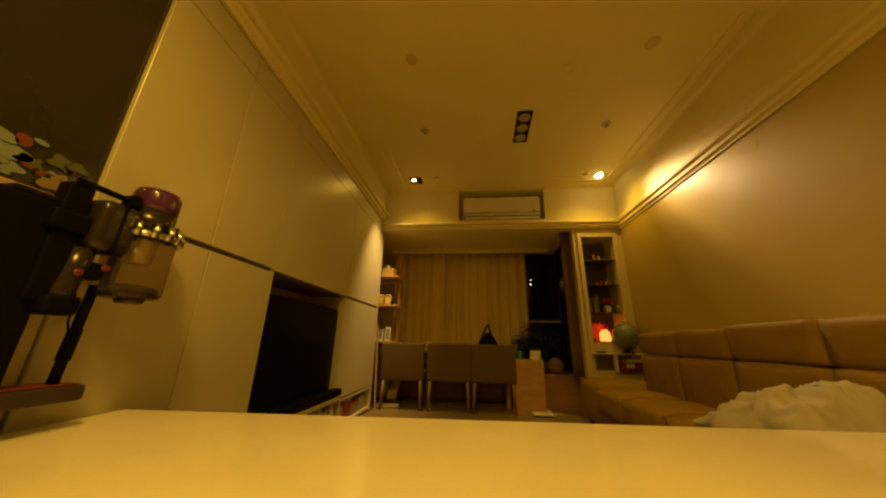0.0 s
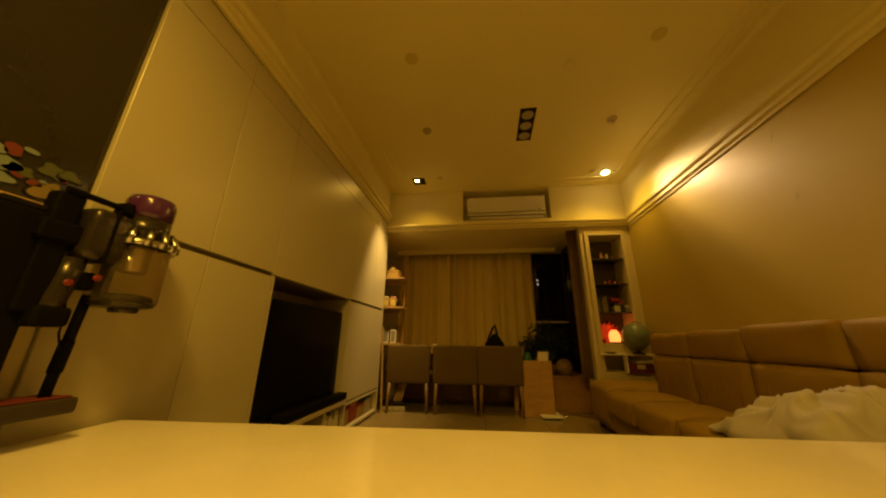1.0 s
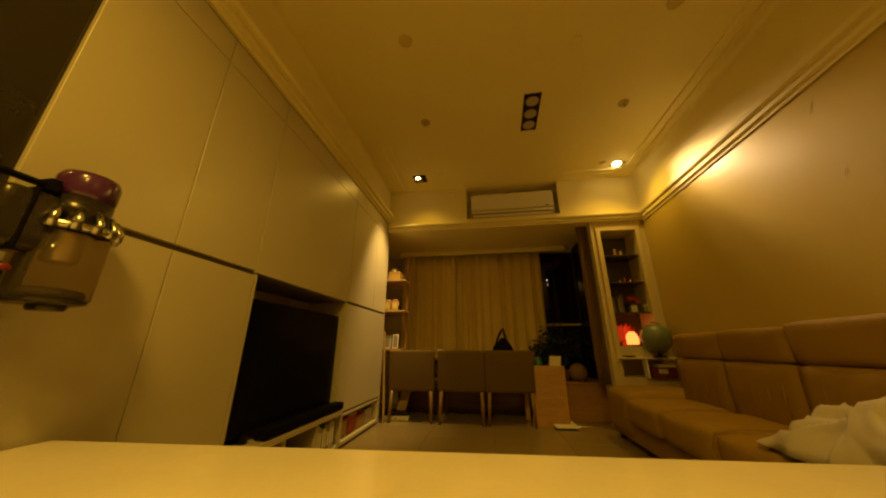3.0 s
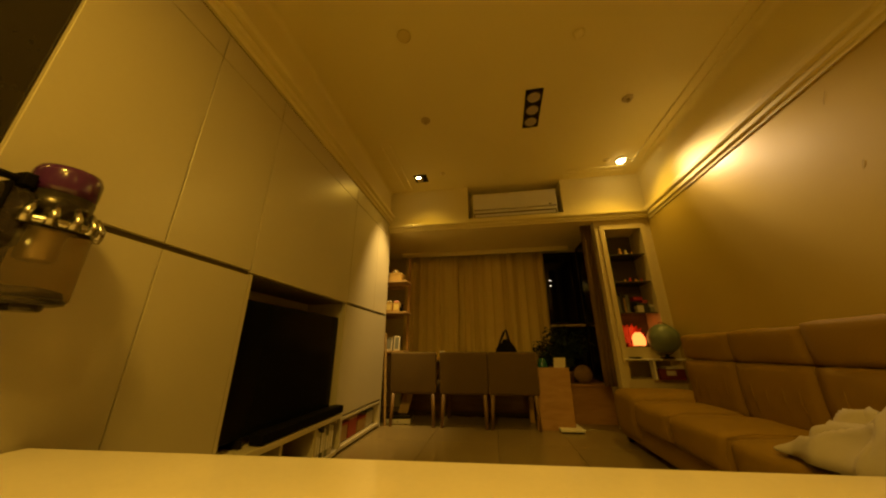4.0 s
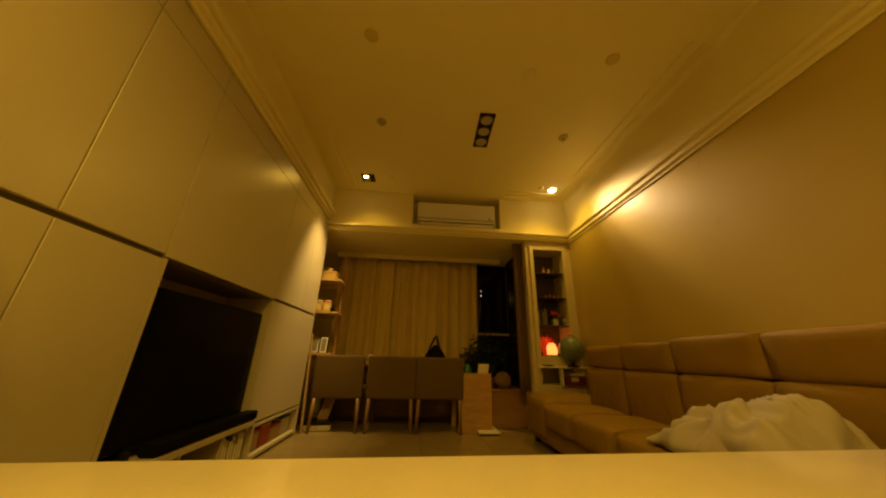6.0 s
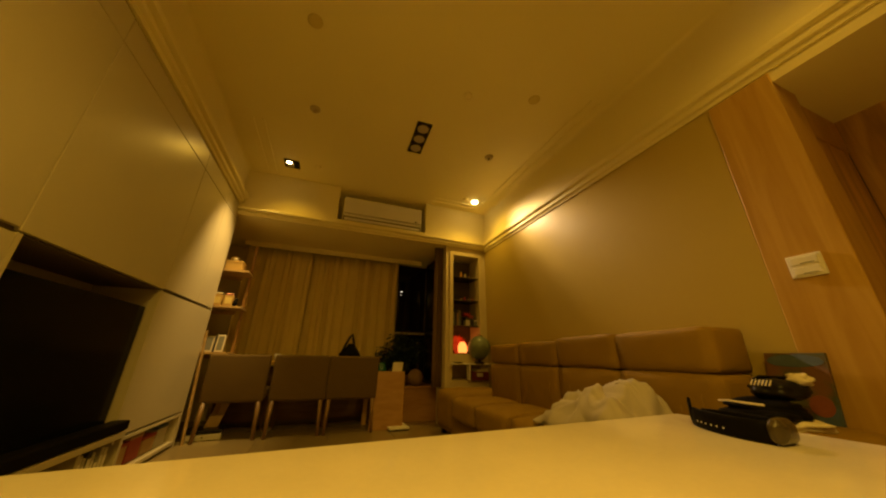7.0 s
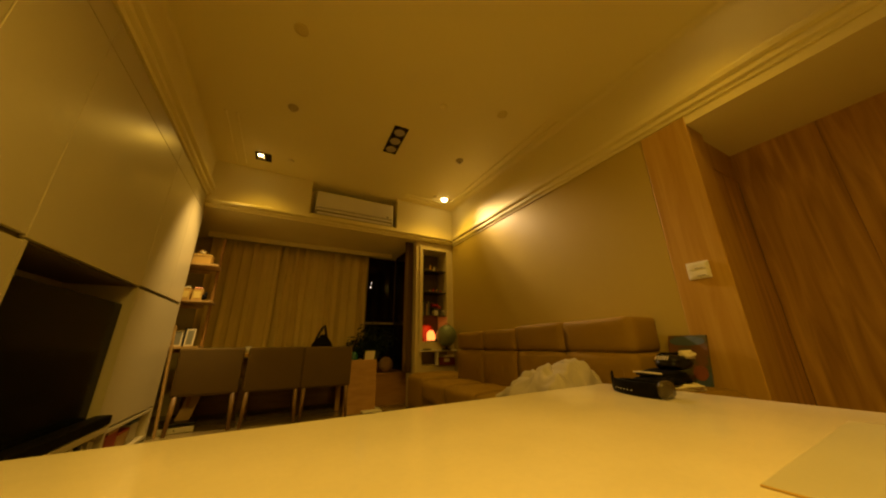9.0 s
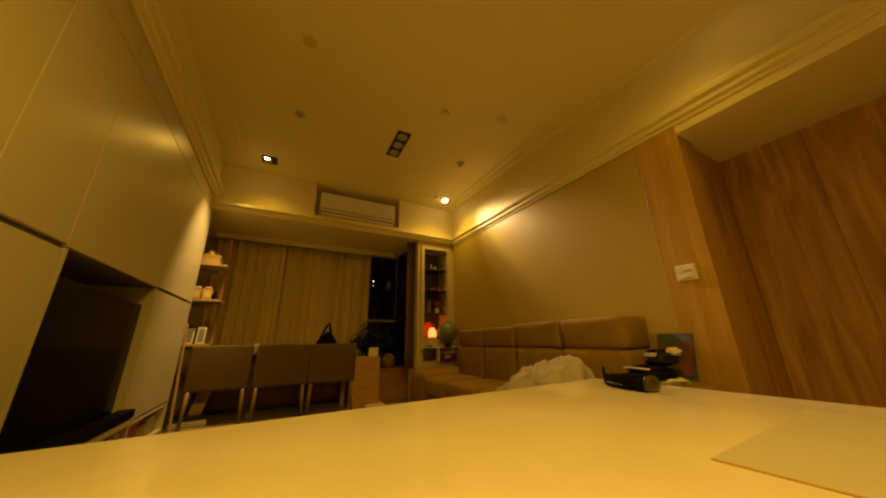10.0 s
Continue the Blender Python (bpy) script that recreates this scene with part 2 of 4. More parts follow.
win = thing("window_1", 0.55, YC + 0.2, 0, label="dark night window with a slim black frame", category="window", kind="structure")
for a in ((0.0, 0.03, 1.07, 2.13), (0.80, 0.83, 1.07, 2.13), (0.03, 0.80, 1.07, 1.11), (0.03, 0.80, 2.09, 2.13)):
    part("window_frame", box(a[0], a[1], -0.04, 0.0, a[2], a[3], 0.004), M_black, win)
part("window_sill", box(0.02, 0.82, -0.15, -0.045, 1.045, 1.07, 0.004), M_white, win, "narrow cream sill")
M_pane = material("night_window_glass", (0.012, 0.011, 0.012), 0.06, vary=0.05, bump=0)
part("pane", box(0.03, 0.80, -0.025, -0.015, 1.11, 2.09), M_pane, win, "dark reflecting pane")
for a in ((0.0, 0.03, 0.39, 1.04), (0.80, 0.83, 0.39, 1.04), (0.03, 0.80, 0.39, 0.42)):
    part("window_frame", box(a[0], a[1], -0.10, -0.062, a[2], a[3], 0.004), M_black, win)
part("pane", box(0.03, 0.80, -0.085, -0.075, 0.42, 1.04), M_pane, win, "dark lower pane")
bay = thing("window_2", NX0 - 0.004, 0, 0, label="dark side light of the bay window with a slim black frame", category="window", kind="structure")
for y0, y1, z0, z1 in ((3.66, 3.69, 0.39, 2.13), (4.36, 4.39, 0.39, 2.13), (3.69, 4.36, 0.39, 0.42), (3.69, 4.36, 2.09, 2.13), (3.69, 4.36, 1.04, 1.07)):
    part("window_frame", box(-0.036, 0.0, y0, y1, z0, z1, 0.004), M_black, bay)
part("pane", box(-0.022, -0.012, 3.69, 4.36, 0.42, 1.04), M_pane, bay)
part("pane", box(-0.022, -0.012, 3.69, 4.36, 1.07, 2.09), M_pane, bay)
M_far = glow("distant_street_light", (1.0, 0.80, 0.55), 9.0)
for z, x in ((1.71, 0.385), (1.635, 0.38)):
    lt = thing("distant_light", 0.55 + x, YC + 0.178, z, label="small distant street light seen through the window", category="light", group="distant lights")
    part("bulb", ball(0, 0, 0, 0.010, 0.004, 0.007, 10, 8), M_far, lt)


# ---- left cabinet wall ----
def panel(y0, y1, z0, z1, parent, name="door"):
    return part(name, box(XL - 0.02, XL, y0 + 0.002, y1 - 0.002, z0 + 0.002, z1 - 0.002, 0.002, 1), M_cabinet, parent)


def unit(y0, y1, z0, z1, doors, label):
    ob = thing("wall_cabinet", 0, 0, 0, label=label, category="cabinet", group="fitted wall cabinets")
    part("body", box(-1.62, XL - 0.024, y0, y1, z0, z1), M_gap, ob)
    for a in doors:
        panel(*a, ob)
    return ob


CAB = "tall flush satin cream handleless fitted cabinet"
Y1, Y2, Y3, Y4, Y5 = 0.479, 0.908, 1.331, 2.404, 3.354
ZS, ZA, ZT = 1.122, 2.08, 2.23
unit(Y1, Y2, 0.0, ZT, ((Y1, Y2, 0.06, ZS - 0.01), (Y1, Y2, ZS + 0.01, ZA), (Y1, Y2, ZA, ZT)), CAB)
unit(Y2, Y3, 0.0, ZT, ((Y2, Y3, 0.06, ZS - 0.01), (Y2, Y3, ZS + 0.01, ZA), (Y2, Y3, ZA, ZT)), CAB)
unit(Y3, Y4, ZS - 0.004, ZT, ((Y3, Y4, ZS + 0.0, ZA), (Y3, Y4, ZA, ZT)), "wide cream lift-up cabinet above the television")
unit(Y4, Y5, ZS, ZT, ((Y4, 2.99, ZS + 0.01, ZA), (2.99, Y5, ZS + 0.01, ZA), (Y4, 2.99, ZA, ZT), (2.99, Y5, ZA, ZT)), CAB)
unit(Y4, Y5, 0.25, ZS, ((Y4, Y5, 0.26, ZS - 0.01),), "cream flush cabinet with one broad door")
side = thing("cabinet_side_panel", 0, 0, 0, label="cream end panel closing the cabinet run", category="panel")
part("panel", box(-1.62, XL, Y5, Y5 + 0.018, 0.0, ZT, 0.002, 1), M_cabinet, side)
# dark-coloured strip stands in for the shade between cabinet tops and cornice
setting("cabinet_shadow_gap", box(-1.50, XL - 0.012, Y1, YB, 2.231, 2.2455), M_gap, "dark strip coloured as the shade in the gap above the fitted cabinets", "trim")
# lining of the television recess
lin = thing("television_recess", 0, 0, 0, label="cream lined recess for the television", category="recess")
part("back_panel", box(-1.62, -1.50, Y3, Y4, 0.30, ZS), M_cabinet, lin)
part("side_panel", box(-1.50, XL, Y4 - 0.02, Y4, 0.30, ZS - 0.006), M_cabinet, lin)
part("side_panel", box(-1.50, XL, Y3, Y3 + 0.02, 0.30, ZS - 0.006), M_cabinet, lin)
# low bench under the television
ben = thing("tv_bench", 0, 0, 0, label="low cream media bench with open compartments", category="bench")
part("top", box(-1.50, XL + 0.05, Y3 - 0.35, Y4, 0.265, 0.298, 0.004), M_cabinet, ben)
part("bottom", box(-1.60, XL + 0.03, Y3 - 0.35, Y4, 0.03, 0.055, 0.003), M_cabinet, ben)
part("back", box(-1.60, -1.57, Y3, Y4, 0.055, 0.265), M_gap, ben)
for y in (1.352, 1.74, 2.08, 2.43):
    part("divider", box(-1.57, XL + 0.03, y, y + 0.025, 0.055, 0.265, 0.002, 1), M_cabinet, ben)
tall = thing("open_base_shelf", 0, 0, 0, label="open shelf space at the foot of the cabinet", category="shelf")
part("bottom", box(-1.60, XL, Y4 + 0.01, Y5, 0.02, 0.045, 0.003), M_cabinet, tall)
part("top", box(-1.60, XL, Y4 + 0.01, Y5, 0.225, 0.247, 0.003), M_cabinet, tall)
part("divider", box(-1.60, XL, Y5 - 0.03, Y5 - 0.002, 0.045, 0.225), M_cabinet, tall)
part("back", box(-1.60, -1.56, Y4 + 0.01, Y5 - 0.03, 0.045, 0.225), M_gap, tall)

tv = thing("television", -1.195, 1.862, 0.30, label="large black flat television, switched off", category="television")
part("screen", box(-0.012, 0.0, -0.498, 0.498, 0.04, 0.70, 0.003, 1), M_screen, tv, "glossy black screen")
part("bezel", box(-0.05, -0.013, -0.502, 0.502, 0.035, 0.705, 0.006), M_black, tv)
for y in (-0.35, 0.35):
    part("foot", box(-0.09, 0.02, y - 0.01, y + 0.01, 0.0, 0.037, 0.004), M_black, tv)
bar = thing("soundbar", -1.140, 1.98, 0.298, label="slim black soundbar in front of the television", category="speaker")
part("body", box(-0.04, 0.04, -0.42, 0.42, 0.004, 0.058, 0.012, 3), M_rubber, bar)
part("end_cap", box(-0.038, 0.038, 0.42, 0.43, 0.008, 0.054, 0.004), M_black, bar)

# ---- smoked glass partition beside the cabinet ----
setting("half_wall", box(-1.62, XL - 0.01, Y0, Y1 - 0.001, 0, 1.08), M_white, "cream half-height wall", "wall")
setting("ledge_trim", box(-1.62, XL + 0.03, Y0, Y1 - 0.001, 1.08, 1.105, 0.004), M_pine, "pale wooden ledge", "trim")
setting("glass_partition", box(XL - 0.05, XL - 0.02, Y0, Y1 - 0.001, 1.105, 2.23), M_darkglass, "dark smoked glass partition", "partition")

# ---- column, hall and wood panels ----
setting("wood_column", box(XR - 0.012, 2.02, 0.359, 0.6205, 0, 2.097, 0.003, 1), M_oak, "honey oak clad column", "column")
b = box(2.02, 2.125, 0.385, 0.60, 0, 2.04)
box(2.125, 2.50, 0.385, 0.60, 1.83, 2.04, bm=b)
setting("hall_jamb", b, M_oak, "oak clad door surround", "jamb")
setting("door_1", box(2.125, 2.50, 0.392, 0.45, 0, 1.83), M_panel, "plain wooden door set back in the hallway", "door")
hw = setting("wall_hall", box(2.512, 2.70, Y0, 0.60, 0, 2.04), M_gap, "hallway wall clad in upright wooden boards", "wall")
y, k = 0.390, 0
while y > Y0 + 0.05:
    w = (0.42, 0.30, 0.36)[k % 3]
    part("board", box(2.50, 2.512, max(Y0, y - w) + 0.0006, y - 0.0006, 0.0, 2.04, 0.001, 1), M_panel, hw)
    y -= w
    k += 1

# ---- curtain ----
def drape(name, x0, x1, y, z0, z1, mat, folds, depth, label, seed):
    rnd = random.Random(seed)
    n = max(40, int(folds * 14))
    bm = bmesh.new()
    ph = [rnd.uniform(0, 6.28) for _ in range(4)]
    rows = []
    for k in range(9):
        z = z0 + (z1 - z0) * k / 8
        row = []
        for i in range(n + 1):
            u = i / n
            a = folds * 2 * math.pi * (u + 0.012 * math.sin(9 * u + ph[0]))
            w = depth * (0.65 + 0.35 * math.sin(5.3 * u * 3 + ph[1])) * (1.0 - 0.25 * k / 8)
            row.append(bm.verts.new((x0 + (x1 - x0) * u + 0.01 * math.sin(a * 2 + ph[2]), y + w * math.sin(a) + 0.25 * w * math.sin(2.3 * a + ph[3]), z)))
        rows.append(row)
    for a, b2 in zip(rows, rows[1:]):
        for i in range(n):
            bm.faces.new((a[i], a[i + 1], b2[i + 1], b2[i]))
    ob = thing(name, 0, 0, 0, label=label, category="curtain")
    c = part("cloth", bm, mat, ob, smooth=True)
    so = c.modifiers.new("thick", "SOLIDIFY")
    so.thickness = 0.003
    return ob


drape("curtain", -1.20, -0.42, YC - 0.10, 0.03, 2.095, M_curtain, 6, 0.032, "long beige curtain drawn over the window", 3)
drape("curtain", -0.46, 0.83, YC - 0.06, 0.03, 2.095, M_curtain, 9, 0.042, "long beige pleated curtain drawn over the window", 5)
drape("curtain", 1.125, 1.238, 3.47, 0.40, 2.125, M_brown, 3, 0.016, "brown curtain gathered beside the open window", 8)
setting("curtain_valance", box(-1.25, 1.16, YC - 0.17, YC - 0.145, 2.065, 2.13, 0.003), M_ceiling, "cream curtain pelmet strip", "trim")
setting("window_seat", box(0.50, 1.385, 3.80, YC + 0.14, 0.0, 0.36), M_plug, "orange veneer window seat", "bench")
setting("window_seat_top", box(0.49, 1.385, 3.78, YC + 0.14, 0.36, 0.385, 0.004), M_plug, "orange veneer window seat top", "bench")

# ---- table in the foreground ----
TZ = 0.518
tab = thing("coffee_table", 1.346, 0.883, 0, 3.44, label="long cream stone-topped table", category="table")
part("tabletop", box(-2.485, 0.0, -1.85, 0.0, TZ - 0.034, TZ, 0.006, 3), M_table, tab)
part("apron", box(-2.33, -0.12, -1.65, -0.09, TZ - 0.10, TZ - 0.034), M_cabinet, tab)
for x in (-2.28, -0.18):
    for y in (-1.60, -0.14):
        part("leg", box(x - 0.03, x + 0.03, y - 0.03, y + 0.03, 0, TZ - 0.10, 0.005), M_cabinet, tab)

# ---- dining chairs and table ----
M_leg = wood("brown_oak", (0.15, 0.08, 0.02), (0.22, 0.125, 0.034), (9, 9, 0.7))
def chair_at(x, y, rz):
    ch = thing("dining_chair", x, y, 0, rz, "low-backed brown fabric dining chair with wooden legs", "chair", "chairs at the dining table")
    bm = box(-0.255, 0.255, -0.03, 0.035, 0.31, 0.724, 0.022, 3)
    for v in bm.verts:
        v.co.y += 0.05 * (0.5 - v.co.z)
    part("backrest", bm, M_fabric, ch, smooth=True)
    part("seat", box(-0.25, 0.25, 0.02, 0.46, 0.33, 0.41, 0.025, 3), M_fabric, ch, smooth=True)
    part("seat_frame", box(-0.225, 0.225, 0.03, 0.44, 0.30, 0.33, 0.004), M_leg, ch)
    for sx in (-1, 1):
        for yy in (0.0, 0.42):
            part("leg", tube([(sx * 0.215, yy, 0.31), (sx * 0.228, yy - (0.03 if yy < 0.1 else -0.02), 0.0)], lambda u: 0.021 - 0.006 * u, 10), M_leg, ch, smooth=True)
    return ch


chair_at(-0.822, 3.43, 1.5)
chair_at(-0.277, 3.43, -0.5)
chair_at(0.232, 3.43, 0.5)
kn = thing("cup", -0.567, 3.80, 0.66, 0, "small white cup on the dining table", "cup")
part("body", lathe([(0.02, 0), (0.03, 0.03), (0.033, 0.075), (0.030, 0.074), (0.026, 0.03)], 20), M_paint, kn, smooth=True)
part("handle", tube([(0.03, 0, 0.06), (0.052, 0, 0.05), (0.052, 0, 0.028), (0.03, 0, 0.02)], 0.004, 6), M_paint, kn)
din = thing("dining_table", -0.25, 3.92, 0, label="plain wooden dining table behind the chairs", category="table")
part("tabletop", box(-0.80, 0.74, -0.17, 0.20, 0.63, 0.66, 0.005), M_oak, din)
for x in (-0.74, 0.68):
    for y in (-0.13, 0.16):
        part("leg", box(x - 0.025, x + 0.025, y - 0.025, y + 0.025, 0, 0.63, 0.004), M_oak, din)

low = thing("low_cabinet", 0, 0, 0, label="low dark wooden cabinet under the curtain", category="cabinet")
M_dark = wood("dark_walnut", (0.16, 0.082, 0.022), (0.27, 0.145, 0.045), (1, 8, 8))
part("body", box(-1.05, 0.48, 4.03, 4.18, 0.04, 0.60, 0.004), M_dark, low)
part("plinth", box(-1.03, 0.46, 4.05, 4.17, 0.0, 0.04), M_gap, low)
for k in range(3):
    d = part("door", box(-1.045 + 0.51 * k, -0.54 + 0.51 * k, 4.012, 4.03, 0.05, 0.595, 0.003), M_dark, low)
    part("handle", box(-0.60 + 0.51 * k, -0.585 + 0.51 * k, 4.0, 4.012, 0.28, 0.36, 0.002), M_gap, d)
wd = thing("wooden_panel", -1.0, 3.66, 0.075, 0, "small pale wooden panel leaning on the floor box", "panel")
bm = box(-0.05, 0.06, 0, 0.012, 0, 0.24, 0.003)
for v in bm.verts:
    v.co.x += 0.25 * v.co.z
    v.co.y += 0.2 * v.co.z
part("panel", bm, M_pine, wd)

# ---- sofa ----
sofa = thing("sofa", 0, 0, 0, label="long tan leather four-seat sofa against the wall", category="sofa")
SB = (0.775, 1.278, 1.79, 2.28, 2.78)
part("base", box(1.12, 1.78, 0.55, 3.26, 0.05, 0.20, 0.03, 3), M_leather, sofa, smooth=True)
def cushion(x0, x1, y0, y1, z0, z1, r, puff, seed):
    bm = box(x0, x1, y0, y1, z0, z1)
    bmesh.ops.subdivide_edges(bm, edges=bm.edges, cuts=7, use_grid_fill=True)
    c = Vector(((x0 + x1) / 2, (y0 + y1) / 2, (z0 + z1) / 2))
    h = Vector(((x1 - x0) / 2, (y1 - y0) / 2, (z1 - z0) / 2))
    for v in bm.verts:
        d = v.co - c
        n = Vector((d.x / h.x, d.y / h.y, d.z / h.z))
        e = [max(0, abs(k) - (1 - r / hh)) * hh / r if hh > r else abs(k) for k, hh in zip(n, h)]
        l = math.sqrt(sum(q * q for q in e))
        if l > 1:
            for i in range(3):
                s = 1 if n[i] > 0 else -1
                d[i] -= s * e[i] * (1 - 1 / l) * r
        for i in range(3):
            j, k = (i + 1) % 3, (i + 2) % 3
            d[i] += puff * n[i] * max(0, 1 - n[j] ** 2) * max(0, 1 - n[k] ** 2)
        v.co = c + d + Vector((noise.noise(v.co * 6 + Vector((seed, 0, 0))), 0, noise.noise(v.co * 5 + Vector((0, seed, 0))))) * 0.008
    return bm
for i, (a, c) in enumerate(zip(SB, SB[1:])):
    part("seat_cushion", cushion(1.07, 1.60, a + 0.003, c - 0.003, 0.19, 0.378, 0.045, 0.012, i), M_leather, sofa, smooth=True)
    part("back_cushion", cushion(1.515, 1.77, a + 0.002, c - 0.002, 0.35, 0.676, 0.020, 0.010, i + 9), M_leather, sofa, smooth=True)
    part("headrest", cushion(1.520, 1.795, a + 0.002, c - 0.002, 0.674, (0.880, 0.880, 0.860, 0.854)[i], 0.024, 0.006, i + 19), M_leather, sofa, smooth=True)
for a, c in zip(SB, SB[1:]):
    for k in range(4):
        yy = a + (c - a) * (0.18 + 0.2 * k)
        part("crease", tube([(1.512, yy, 0.40), (1.505, yy + 0.004 * (-1) ** k, 0.50), (1.512, yy, 0.59)], lambda u: 0.0038 * math.sin(math.pi * min(max(u, 0.06), 0.94)), 6), M_leather, sofa, smooth=True)
for y in (1.278, 1.79, 2.28):
    part("seam", tube([(1.068, y, 0.22), (1.062, y, 0.30), (1.085, y, 0.366), (1.20, y, 0.382), (1.49, y, 0.382)], 0.003, 6), M_leather, sofa)
part("armrest", cushion(1.10, 1.76, 2.785, 3.25, 0.06, 0.415, 0.06, 0.015, 31), M_leather, sofa, smooth=True)
part("armrest", cushion(1.25, 1.78, 0.40, 0.73, 0.06, 0.50, 0.06, 0.015, 32), M_leather, sofa, smooth=True)
for y in (0.60, 1.9, 3.18):
    part("foot", box(1.16, 1.20, y, y + 0.05, 0, 0.055), M_black, sofa)
    part("foot", box(1.68, 1.72, y, y + 0.05, 0, 0.055), M_black, sofa)

# ---- air conditioner ----
ac = thing("air_conditioner", 0.388, YB + 0.035, 2.268, label="white split air conditioner in the beam recess", category="air conditioner")
part("body", box(-0.495, 0.495, 0.0, 0.20, 0.105, 0.312, 0.02, 3), M_paint, ac)
part("front_panel", box(-0.495, 0.495, -0.014, 0.0, 0.100, 0.312, 0.008), M_paint, ac)
part("flap", box(-0.485, 0.485, -0.010, 0.004, 0.058, 0.088, 0.004), M_paint, ac)
part("flap", box(-0.475, 0.475, 0.004, 0.018, 0.012, 0.046, 0.004), M_paint, ac)
part("outlet", box(-0.487, 0.487, 0.022, 0.19, 0.0, 0.105), M_gap, ac, "dark air outlet")
part("end_cap", box(-0.495, -0.487, -0.008, 0.18, 0.0, 0.105, 0.003), M_paint, ac)
part("end_cap", box(0.487, 0.495, -0.008, 0.18, 0.0, 0.105, 0.003), M_paint, ac)
part("display", box(0.40, 0.43, -0.016, -0.013, 0.112, 0.124), M_black, ac)
# ---- triple recessed light ----
tri = thing("recessed_light", 0.480, 2.135, ZC, -1.5, "black rectangular three-lamp recessed light, switched off", "ceiling light")
part("plate", box(-0.068, 0.068, -0.215, 0.215, -0.006, 0.0, 0.002, 1), M_black, tri)
M_lampface = material("pale_lamp_face", (0.42, 0.36, 0.26), 0.4, vary=0.1, scale=40)
for y in (-0.138, 0.0, 0.138):
    part("lamp", cone(0, y, -0.012, 0.05, 0.052, 0.006, 24), M_lampface, tri)
    part("ring", cone(0, y, -0.009, 0.058, 0.058, 0.003, 24), M_chrome, tri)

# ---- ceiling fittings ----
M_bulb = glow("lit_lamp", (1.0, 0.72, 0.30), 30.0)
sq = thing("downlight", -0.692, 3.03, ZC, 0, "square black recessed downlight with a bright reflector", "ceiling light")
part("frame", box(-0.075, 0.075, -0.075, 0.075, -0.008, 0.0, 0.002, 1), M_black, sq)
part("reflector", box(-0.055, 0.02, -0.055, 0.055, -0.012, -0.007, 0.002, 1), M_chrome, sq, "bright steel reflector")
part("bulb", box(-0.045, 0.0, -0.05, -0.018, -0.016, -0.011, 0.002, 1), M_bulb, sq)
rd = thing("downlight", 1.508, 3.022, ZC, 0, "small round recessed downlight, switched on", "ceiling light")
part("ring", cone(0, 0, -0.010, 0.058, 0.062, 0.010, 28), M_paint, rd)
part("bulb", ball(0.0, 0, -0.018, 0.040, 0.040, 0.014), M_bulb, rd, smooth=True)
part("clip", ball(0.085, -0.01, -0.006, 0.016, 0.012, 0.006), M_chrome, rd, smooth=True)
for x, y, r in ((1.46, 0.02, 0.04), (-0.30, -0.65, 0.055), (0.40, -0.95, 0.055)):
    o = thing("downlight", x, y, ZC, 0, "round recessed downlight, switched on", "ceiling light")
    part("ring", cone(0, 0, -0.008, r, r + 0.006, 0.008, 28), M_paint, o)
    part("bulb", cone(0, 0, -0.011, r * 0.7, r * 0.7, 0.003, 24), M_bulb, o)
M_cap = material("cream_metal_cap", (0.50, 0.41, 0.20), 0.5, 0.0, 0.15)
for x, y in ((-0.439, 2.115), (1.229, 2.134)):
    o = thing("sprinkler", x, y, ZC, 0, "small ceiling sprinkler with a round rosette", "sprinkler", "ceiling sprinklers")
    part("rosette", lathe([(0.042, 0.0), (0.040, -0.008), (0.026, -0.014), (0.012, -0.016)], 24), M_cap, o, smooth=True)
    part("head", lathe([(0.010, -0.014), (0.010, -0.030), (0.018, -0.034), (0.004, -0.040)], 16), M_cap, o, smooth=True)
M_cover = material("aged_cream_plastic", (0.66, 0.55, 0.19), 0.6, vary=0.06)
for x, y, r in ((-0.42, 1.36, 0.045), (1.21, 1.36, 0.045)):
    o = thing("ceiling_speaker", x, y, ZC, 0, "flat round ceiling cover, slightly darker than the paint", "ceiling cover", "ceiling covers")
    part("disc", lathe([(r, 0.0), (r, -0.004), (r * 0.8, -0.007)], 28), M_cover, o, smooth=True)
for x, y in ((0.70, 1.52), (-0.43, 2.98), (1.36, 3.0)):
    o = thing("detector", x, y, ZC, 0, "small white ceiling detector", "detector", "ceiling detectors")
    part("body", lathe([(0.035, 0.0), (0.034, -0.012), (0.020, -0.020)], 24), M_ceiling, o, smooth=True)

# ---- light switch ----
sw = thing("light_switch", XR - 0.012, 0.494, 1.122, label="white double rocker light switch on the oak column", category="switch")
part("plate", box(-0.010, 0.0, -0.054, 0.054, -0.049, 0.049, 0.004), M_paint, sw)
for z in (-0.022, 0.022):
    part("rocker", box(-0.015, -0.009, -0.042, 0.042, z - 0.017, z + 0.017, 0.003), M_paint, sw)
    part("mark", box(-0.0158, -0.0148, -0.030, 0.012, z - 0.013, z - 0.0105), M_black, sw)

